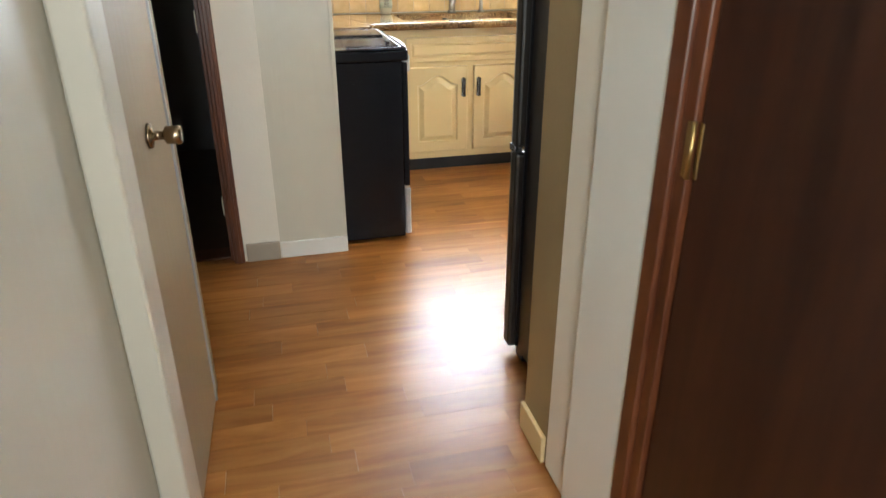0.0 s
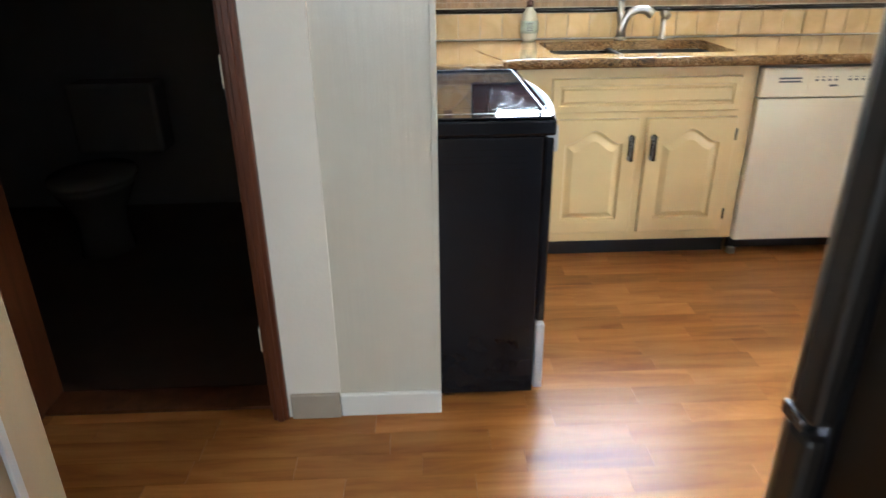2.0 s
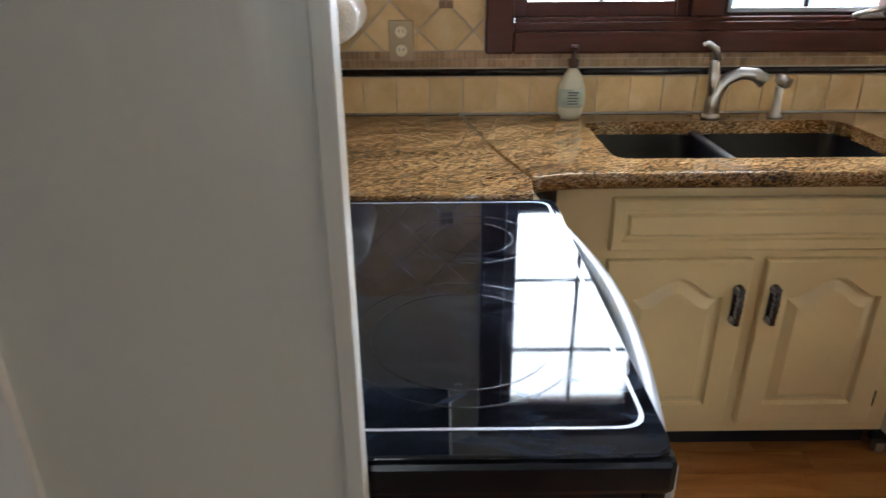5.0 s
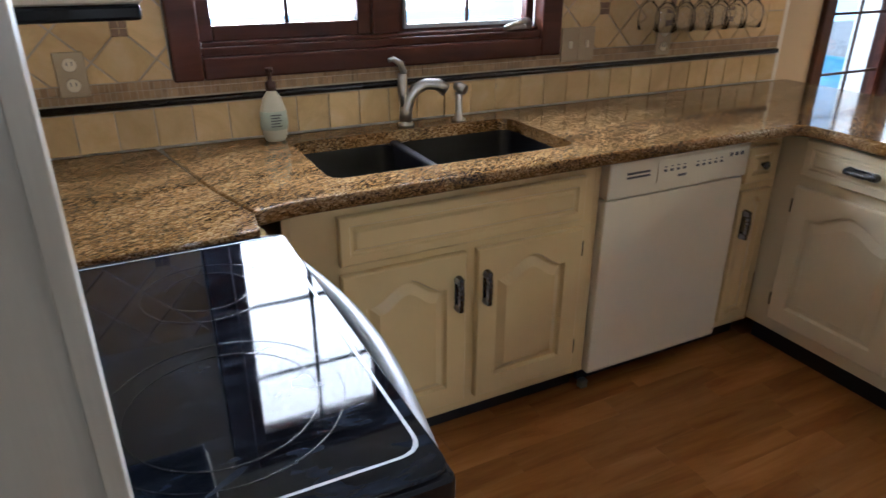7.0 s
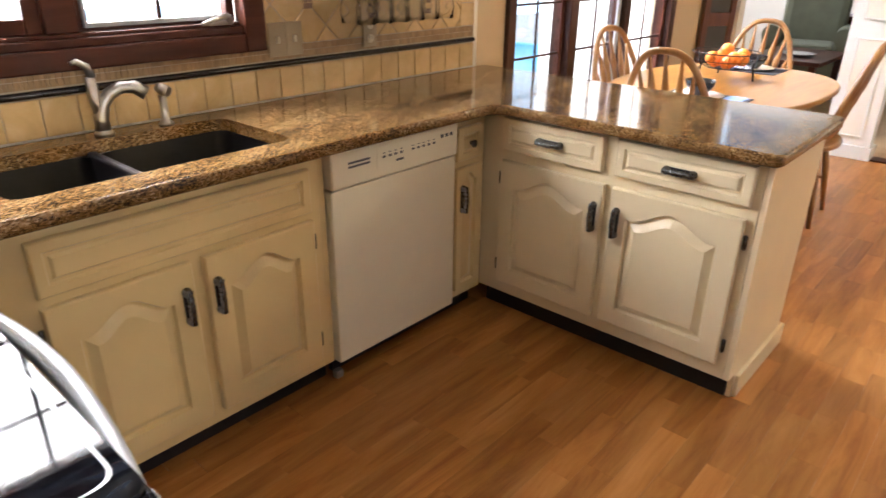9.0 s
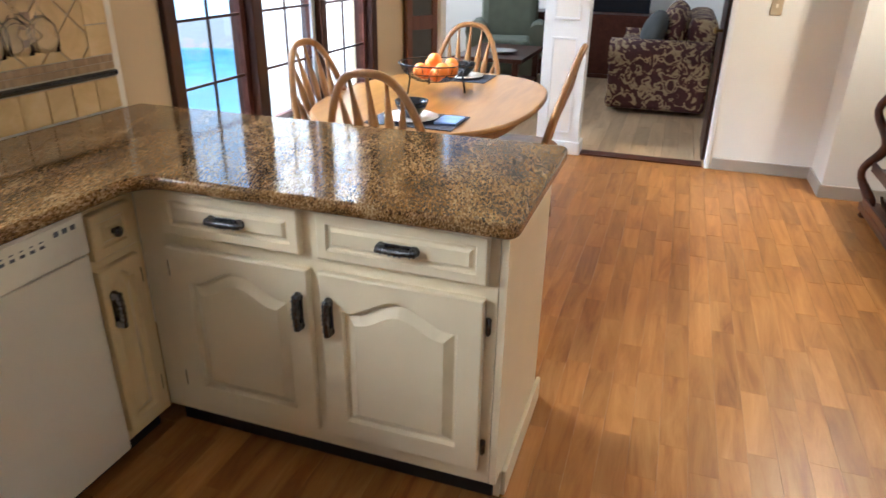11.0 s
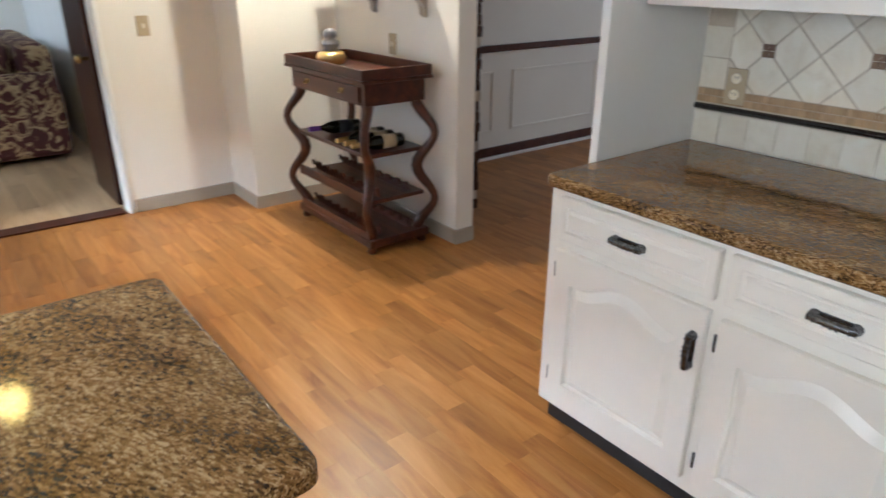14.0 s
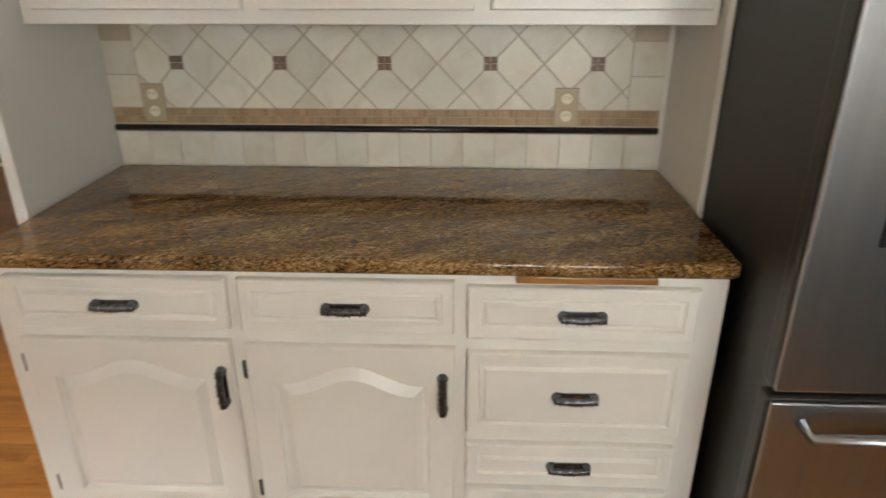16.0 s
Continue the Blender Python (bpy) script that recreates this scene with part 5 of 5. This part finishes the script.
for z in (0.086, 0.301):
    for y in (-0.10, 0.09):
        bm = bmesh.new()
        o = [(-CW + 0.05, z)]
        for i in range(8):
            x = -CW + 0.06 + i * 0.095
            o += [(x, z + 0.045), (x + 0.02, z + 0.045), (x + 0.035, z + 0.018), (x + 0.065, z + 0.018), (x + 0.08, z + 0.045)]
        o.append((CW - 0.05, z))
        bm_prism(bm, o, 'y', y - 0.008, y + 0.008)
        part("bottle_rest", bm, M_CART, cart)
ap = part("drawer_case", box(-CW, CW, -CD, CD, 0.80, 0.915, 0.004), M_CART, cart)
part("drawer_front", box(-0.36, 0.36, CD + 0.0005, CD + 0.010, 0.815, 0.895, 0.003), M_CART, ap)
for x in (-0.19, 0.19):
    bm = bmesh.new()
    bm_tube(bm, [(x - 0.014, CD + 0.012, 0.862), (x - 0.014, CD + 0.022, 0.848), (x + 0.014, CD + 0.022, 0.848), (x + 0.014, CD + 0.012, 0.862)], 0.003, 6)
    bm_box(bm, x - 0.018, x + 0.018, CD + 0.010, CD + 0.013, 0.852, 0.872, 0.001)
    part("drawer_pull", bm, M_BRASS, ap, "small brass pull")
bm = bmesh.new()
bm_box(bm, -CW - 0.035, CW + 0.035, -CD - 0.03, CD + 0.03, 0.915, 0.932, 0.004)
part("tray_base", bm, M_CART, cart)
bm = bmesh.new()
for a in ((-CW - 0.03, CW + 0.03, CD + 0.01, CD + 0.026), (-CW - 0.03, CW + 0.03, -CD - 0.026, -CD - 0.01), (-CW - 0.03, -CW - 0.014, -CD - 0.01, CD + 0.01), (CW + 0.014, CW + 0.03, -CD - 0.01, CD + 0.01)):
    bm_box(bm, a[0], a[1], a[2], a[3], 0.932, 0.985, 0.004)
part("tray_rim", bm, M_CART, cart)


def wine_bottle(x, z, foil, label, yaw=0):
    o = thing("wine_bottle", pose(x - 0.07, 2.18, z, -90, 0, yaw), label, "bottle", "bottles on the cart")
    bm = bmesh.new()
    bm_lathe(bm, [(0.034, 0), (0.037, 0.01), (0.037, 0.16), (0.030, 0.19), (0.015, 0.225), (0.0135, 0.26)], seg=18)
    part("bottle", bm, M_WINE, o)
    bm = bmesh.new()
    bm_lathe(bm, [(0.0145, 0.225), (0.0145, 0.30), (0.013, 0.305)], seg=14)
    part("foil", bm, foil, o)
    bm = bmesh.new()
    bm_lathe(bm, [(0.0374, 0.05), (0.0374, 0.13)], seg=18)
    part("paper_label", bm, M_IRON if foil is M_PURPLE else M_OUTLET, o)


wine_bottle(6.30, 0.589, M_PURPLE, "dark wine bottle with violet foil lying on the cart", -12)
wine_bottle(6.05, 0.589, M_GOLD, "dark sparkling wine bottle with gold foil on the cart", 4)
wine_bottle(5.955, 0.589, M_GOLD, "dark sparkling wine bottle with gold foil on the cart", 2)
wine_bottle(5.86, 0.589, M_GOLD, "dark sparkling wine bottle with gold foil on the cart", -3)
bm = bmesh.new()
orn = thing("ornament", pose(6.30, 2.30, 0.933), "small shiny gold and silver stacked ornament on the tray", "ornament")
bm_lathe(bm, [(0.05, 0), (0.075, 0.012), (0.085, 0.045), (0.070, 0.07), (0.045, 0.078)], seg=20)
part("gold_base", bm, M_GOLD, orn)
bm = bmesh.new()
bm_lathe(bm, [(0.045, 0.0785), (0.036, 0.09), (0.050, 0.11), (0.046, 0.13), (0.030, 0.14), (0.040, 0.155), (0.040, 0.18), (0.02, 0.195), (0.004, 0.198)], seg=20)
part("silver_top", bm, M_SHINE, orn, "polished silver upper part")


# ---- breakfast table and chairs ----
TX, TY = 5.44, 4.755


def oval(a, b, e=2.5, n=56):
    out = []
    for i in range(n):
        t = 2 * math.pi * i / n
        c, s = math.cos(t), math.sin(t)
        out.append((a * math.copysign(abs(c) ** (2 / e), c), b * math.copysign(abs(s) ** (2 / e), s)))
    return out


tb = thing("dining_table", pose(TX, TY, 0), "oval honey oak pedestal dining table", "table")
part("tabletop", bm_slab(oval(0.80, 0.535), 0.697, 0.725, edge=0.009), M_OAK, tb)
part("apron", bm_slab(oval(0.70, 0.44), 0.625, 0.6965, edge=0.004), M_OAKCH, tb)
bm = bmesh.new()
bm_lathe(bm, [(0.12, 0.11), (0.13, 0.16), (0.075, 0.24), (0.095, 0.36), (0.07, 0.50), (0.10, 0.60), (0.16, 0.625)], seg=20)
part("pedestal", bm, M_OAKCH, tb)
for i in range(4):
    a = math.pi / 4 + i * math.pi / 2
    c, s = math.cos(a), math.sin(a)
    bm = bmesh.new()
    bm_tube(bm, [(0.08 * c, 0.08 * s, 0.20), (0.25 * c, 0.25 * s, 0.13), (0.42 * c, 0.42 * s, 0.05), (0.46 * c, 0.46 * s, 0.022)], [0.04, 0.035, 0.028, 0.022], 8)
    part("leg", bm, M_OAKCH, tb)


def chair(m, label):
    """A bow-back chair facing +y, round its seat's middle on the floor."""
    ch = thing("dining_chair", m, label, "chair", "chairs round the breakfast table")
    part("seat", bm_slab(oval(0.235, 0.215, 2.6, 32), 0.43, 0.462, edge=0.010), M_OAKCH, ch)
    for sx in (-1, 1):
        for sy in (-1, 1):
            bm = bmesh.new()
            bm_tube(bm, [(sx * 0.13, sy * 0.12, 0.432), (sx * 0.16, sy * 0.15, 0.27), (sx * 0.175, sy * 0.165, 0.16), (sx * 0.195, sy * 0.185, 0.0)], [0.014, 0.021, 0.017, 0.012], 8)
            part("leg", bm, M_OAKCH, ch)
    for sx in (-1, 1):
        bm = bmesh.new()
        bm_tube(bm, [(sx * 0.17, -0.155, 0.20), (sx * 0.168, 0, 0.20), (sx * 0.17, 0.155, 0.20)], [0.009, 0.014, 0.009], 8)
        part("stretcher", bm, M_OAKCH, ch)
    bm = bmesh.new()
    bm_tube(bm, [(-0.168, 0, 0.20), (0, 0, 0.20), (0.168, 0, 0.20)], [0.009, 0.014, 0.009], 8)
    part("stretcher", bm, M_OAKCH, ch)
    top, wid = 0.53, 0.262

    def bow(u):
        h = top * (1 - abs(u) ** 2.4)
        x = wid * math.copysign(abs(u) ** 0.8, u) * (0.88 + 0.12 * min(1, h / 0.25))
        return (x, -0.165 - 0.14 * (h / top) ** 1.1 + 0.02 * abs(u), 0.455 + h)
    bm = bmesh.new()
    bm_tube(bm, [bow(-1 + i / 16) for i in range(33)], 0.017, 8)
    part("back_bow", bm, M_OAKCH, ch)
    for i in range(7):
        u = -0.66 + i * 0.22
        x1 = wid * math.copysign(abs(u) ** 0.8, u) if u else 0.0
        tip = min((bow(v / 100) for v in range(-95, 96)), key=lambda p: abs(p[0] - x1))
        foot = (x1 * 0.62, -0.150, 0.455)
        pts, rad = [], []
        for j in range(9):
            t = j / 8
            pts.append(tuple(foot[k] + (tip[k] - foot[k]) * t for k in range(3)))
            rad.append(0.0075 + 0.013 * math.exp(-((t - 0.62) / 0.16) ** 2))
        bm = bmesh.new()
        bm_tube(bm, pts, rad, 6)
        part("spindle", bm, M_OAKCH, ch)
    return ch


chair(pose(4.80, 4.715, 0, 0, 0, -90), "oak bow-back chair tucked in beside the peninsula")
chair(pose(6.16, 4.89, 0, 0, 0, 90), "oak bow-back chair at the far end of the table")
chair(pose(5.17, 5.09, 0, 0, 0, 172), "oak bow-back chair beside the bay windows")
chair(pose(5.62, 4.36, 0, 0, 0, 4), "oak bow-back chair on the open side of the table")


def place_setting(x, y, yaw, label):
    m = pose(x, y, 0.7252, 0, 0, yaw)
    single("placemat", box(-0.20, 0.20, -0.14, 0.14, 0.0003, 0.004, 0.001), M_NAVY, label, "placemat", "placemats", m=m)
    pl = bmesh.new()
    bm_lathe(pl, [(0.06, 0.0), (0.12, 0.012), (0.122, 0.015), (0.06, 0.006)], seg=32)
    single("plate", pl, M_CHINA, "white china plate on a dark placemat", "plate", "plates", m=m @ pose(-0.03, 0, 0.0045))
    bw = bmesh.new()
    bm_lathe(bw, [(0.03, 0.0), (0.035, 0.008), (0.065, 0.045), (0.075, 0.075), (0.071, 0.075), (0.05, 0.03), (0.02, 0.014)], seg=28)
    single("bowl", bw, M_BLACKCHINA, "black bowl standing on a white plate", "bowl", "bowls", m=m @ pose(-0.03, 0, 0.0115))
    return m


m1 = place_setting(4.90, 4.66, -90, "dark navy woven placemat on the oak table")
single("napkin", box(-0.05, 0.05, -0.07, 0.07, 0, 0.012, 0.004), M_NAPKIN, "folded blue napkin on a placemat", "napkin", m=m1 @ pose(0.145, 0.01, 0.0043))
place_setting(6.02, 4.83, 90, "dark navy woven placemat on the oak table")

fb = thing("fruit_bowl", pose(5.56, 4.82, 0.7253), "black wire fruit bowl on three legs", "fruit bowl")
for r, z in ((0.185, 0.150), (0.160, 0.105), (0.105, 0.065)):
    bm = bmesh.new()
    pts = [(r * math.cos(2 * math.pi * i / 28), r * math.sin(2 * math.pi * i / 28), z) for i in range(29)]
    bm_tube(bm, pts, 0.0035 if z > 0.14 else 0.002, 6, cap=False)
    part("ring", bm, M_IRON, fb)
for i in range(14):
    a = 2 * math.pi * i / 14
    bm = bmesh.new()
    bm_tube(bm, [(r * math.cos(a), r * math.sin(a), z) for r, z in ((0.185, 0.150), (0.162, 0.105), (0.106, 0.065), (0.03, 0.050))], 0.0016, 5)
    part("wire", bm, M_IRON, fb)
for i in range(3):
    a = 0.5 + 2 * math.pi * i / 3
    c, s = math.cos(a), math.sin(a)
    bm = bmesh.new()
    bm_tube(bm, [(0.188 * c, 0.188 * s, 0.153), (0.160 * c, 0.160 * s, 0.085), (0.175 * c, 0.175 * s, 0.004)], 0.005, 6)
    part("leg", bm, M_IRON, fb)
for i, (x, y, z) in enumerate([(0.0, 0.055, 0.095), (0.055, -0.02, 0.095), (-0.05, -0.03, 0.095), (0.105, 0.05, 0.122), (-0.10, 0.04, 0.122), (0.0, -0.095, 0.115), (0.01, 0.0, 0.160), (0.095, -0.065, 0.128), (-0.085, -0.075, 0.128)]):
    bm = bmesh.new()
    bmesh.ops.create_uvsphere(bm, u_segments=16, v_segments=10, radius=0.037)
    for f in bm.faces:
        f.smooth = True
    single("orange", bm, M_ORANGE, "round orange in the wire fruit bowl", "orange", "oranges", m=pose(5.56 + x, 4.82 + y, 0.7253 + z, 20 * i, 13 * i, 0))

# Unseen dome lamp, added to give the kitchen warm light.
cl = thing("ceiling_light", pose(2.75, 3.75, 0), "added warm glowing dome that fills the kitchen with light", "lamp")
bm = bmesh.new()
bm_lathe(bm, [(0.10, 2.419), (0.19, 2.419), (0.19, 2.395), (0.17, 2.39)], seg=28)
part("rim", bm, M_BRASS, cl)
bm = bmesh.new()
bm_lathe(bm, [(0.168, 2.392), (0.15, 2.35), (0.10, 2.325), (0.03, 2.315), (0.005, 2.314)], seg=28)
part("dome", bm, M_DOME, cl, "glowing frosted glass dome")

# chandelier over the table
chd = thing("chandelier", pose(5.57, 4.43, 0), "hanging lamp with warm lit bulbs over the table", "lamp")
bm = bmesh.new()
bm_tube(bm, [(0, 0, 2.0), (0, 0, 2.419)], 0.010, 8)
bm_lathe(bm, [(0.01, 1.98), (0.04, 2.0), (0.05, 2.03), (0.02, 2.06)], seg=14)
part("stem", bm, M_BRASS, chd)
for x, y in ((0.13, 0.10), (-0.21, 0.13), (0.08, -0.245)):
    bm = bmesh.new()
    bm_tube(bm, [(0, 0, 2.02), (x * 0.6, y * 0.6, 1.995), (x, y, 2.02), (x, y, 1.99)], 0.008, 8)
    a = part("arm", bm, M_BRASS, chd)
    bm = bmesh.new()
    bm_lathe(bm, [(0.015, 1.99), (0.035, 1.975), (0.058, 1.93), (0.064, 1.90), (0.05, 1.893), (0.01, 1.893)], (x, y, 0), 16)
    part("bulb_shade", bm, M_BULB, a, "glowing warm glass shade")


# ---- living room ----
sf = thing("sofa", pose(0, 0, 0), "sofa in dark red and tan leafy brocade", "sofa")
part("base", box(8.87, 10.95, 3.32, 4.20, 0.04, 0.42, 0.03), M_SOFA, sf)
for x in (8.85, 10.75):
    bm = box(x, x + 0.22, 3.30, 4.22, 0.04, 0.56, 0.04)
    bm_tube(bm, [(x + 0.11, 3.32, 0.56), (x + 0.11, 4.23, 0.56)], 0.125, 14)
    part("arm", bm, M_SOFA, sf)
part("backrest", box(9.07, 10.75, 3.28, 3.55, 0.40, 0.88, 0.08), M_SOFA, sf)
for i in range(2):
    bm = bmesh.new()
    bmesh.ops.create_uvsphere(bm, u_segments=20, v_segments=12, radius=1)
    bmesh.ops.scale(bm, verts=bm.verts, vec=(0.36, 0.16, 0.27))
    for f in bm.faces:
        f.smooth = True
    bmesh.ops.translate(bm, verts=bm.verts, vec=(9.45 + 0.8 * i, 3.66, 0.70))
    part("back_cushion", bm, M_SOFA, sf)
    part("seat_cushion", box(9.08 + 0.83 * i, 9.90 + 0.83 * i, 3.56, 4.24, 0.42, 0.55, 0.04), M_SOFA, sf)
bm = bmesh.new()
bmesh.ops.create_uvsphere(bm, u_segments=16, v_segments=10, radius=1)
bmesh.ops.scale(bm, verts=bm.verts, vec=(0.20, 0.09, 0.20))
for f in bm.faces:
    f.smooth = True
single("throw_pillow", bm, M_CUSHION, "dark grey throw pillow on the brocade sofa", "pillow", m=pose(9.22, 3.86, 0.74, 20, 0, 25))
ac = thing("armchair", pose(10.2, 5.55, 0, 0, 0, 100), "sage green upholstered armchair in the living room", "armchair")
part("base", box(-0.38, 0.38, -0.40, 0.36, 0.0, 0.40, 0.04), M_GREENCH, ac)
part("backrest", box(-0.34, 0.34, -0.44, -0.22, 0.38, 1.02, 0.09), M_GREENCH, ac)
for sx in (-1, 1):
    bm = box(sx * 0.36 - 0.09, sx * 0.36 + 0.09, -0.38, 0.36, 0.30, 0.58, 0.04)
    bm_tube(bm, [(sx * 0.36, -0.38, 0.58), (sx * 0.36, 0.37, 0.58)], 0.10, 12)
    part("arm", bm, M_GREENCH, ac)
part("seat_cushion", box(-0.27, 0.27, -0.22, 0.38, 0.40, 0.50, 0.04), M_GREENCH, ac)
cf = thing("coffee_table", pose(9.1, 5.35, 0), "dark wooden low table in the living room", "table")
part("tabletop", box(-0.55, 0.55, -0.35, 0.35, 0.44, 0.48, 0.006), M_DARKWOOD, cf)
part("shelf", box(-0.50, 0.50, -0.30, 0.30, 0.14, 0.165, 0.004), M_DARKWOOD, cf)
for sx in (-1, 1):
    for sy in (-1, 1):
        part("leg", box(sx * 0.48 - 0.03, sx * 0.48 + 0.03, sy * 0.28 - 0.03, sy * 0.28 + 0.03, 0, 0.44, 0.004), M_DARKWOOD, cf)
bm = bmesh.new()
bm_lathe(bm, [(0.08, 0), (0.14, 0.02), (0.16, 0.03), (0.13, 0.02), (0.05, 0.012)], seg=24)
single("tray", bm, M_NICKEL, "shiny round tray on the dark low table", "tray", m=pose(8.95, 5.30, 0.4802))
bk = thing("media_cabinet", pose(11.0, 4.6, 0), "dark wooden media cabinet against the living room wall", "cabinet")
part("body", box(-0.25, 0.28, -0.9, 0.9, 0.05, 0.75, 0.01), M_DARKWOOD, bk)
part("screen", box(-0.05, 0.0, -0.6, 0.6, 0.76, 1.5, 0.01), M_BLACK, bk, "black television screen")
part("plinth", box(-0.23, 0.28, -0.88, 0.88, 0.0, 0.05), M_DARKWOOD, bk)


# ---- floor strips ----
WID = 0.0875
LENS = (0.28, 0.34, 0.40, 0.46, 0.52)
STRIPS = {}
for L in LENS:
    STRIPS[L] = mesh_of("plank", box(0.0002, L - 0.0002, 0.0002, WID - 0.0002, -0.011, 0.0), M_FLOOR)
rng = random.Random(7)
near = 0
verts, faces = [], []


def far_strip(x0, x1, y0, y1, z=0.0):
    b = len(verts)
    verts.extend([(x, y, zz) for x in (x0 + 0.0008, x1 - 0.0008) for y in (y0 + 0.0006, y1 - 0.0006) for zz in (z - 0.011, z)])
    faces.extend([tuple(b + i for i in f) for f in ((0, 1, 3, 2), (4, 6, 7, 5), (0, 4, 5, 1), (2, 3, 7, 6), (0, 2, 6, 4), (1, 5, 7, 3))])


row = 0
y = -2.98
while y < 5.48:
    x, xe = (2.62, 6.80) if y < -0.6 else (-1.5, 7.24)
    xs = x
    x -= rng.uniform(0, 0.3)
    while x < xe:
        L = rng.choice(LENS)
        if near < 300 and 1.0 < x < 5.0 and 2.25 < y < 4.85 and not (3.65 < x < 4.0 and y > 3.95) and not (x > 2.0 and y < 2.75 and x < 4.0):
            ob = new("plank", STRIPS[L])
            ob.parent = floor
            ob.location = (x, y, 0)
            near += 1
        else:
            far_strip(max(x, xs), min(x + L, xe + 0.003), y, y + WID)
        x += L
    y += WID
me = bpy.data.meshes.new("plank_field")
me.from_pydata(verts, [], faces)
me.materials.append(M_FLOORJ)
ob = new("plank_field", me)
ob.parent = floor
tagged(ob, kind="stuff")
verts, faces = [], []
y = 3.14
while y < 7.05:
    x = 7.245 - rng.uniform(0, 0.6)
    while x < 11.3:
        L = rng.uniform(0.6, 1.2)
        far_strip(max(x, 7.245), x + L, y, y + 0.12)
        x += L
    y += 0.12
me = bpy.data.meshes.new("living_plank_field")
me.from_pydata(verts, [], faces)
me.materials.append(M_FLOORL)
ob = new("living_plank_field", me)
ob.parent = floor
tagged(ob, kind="stuff")
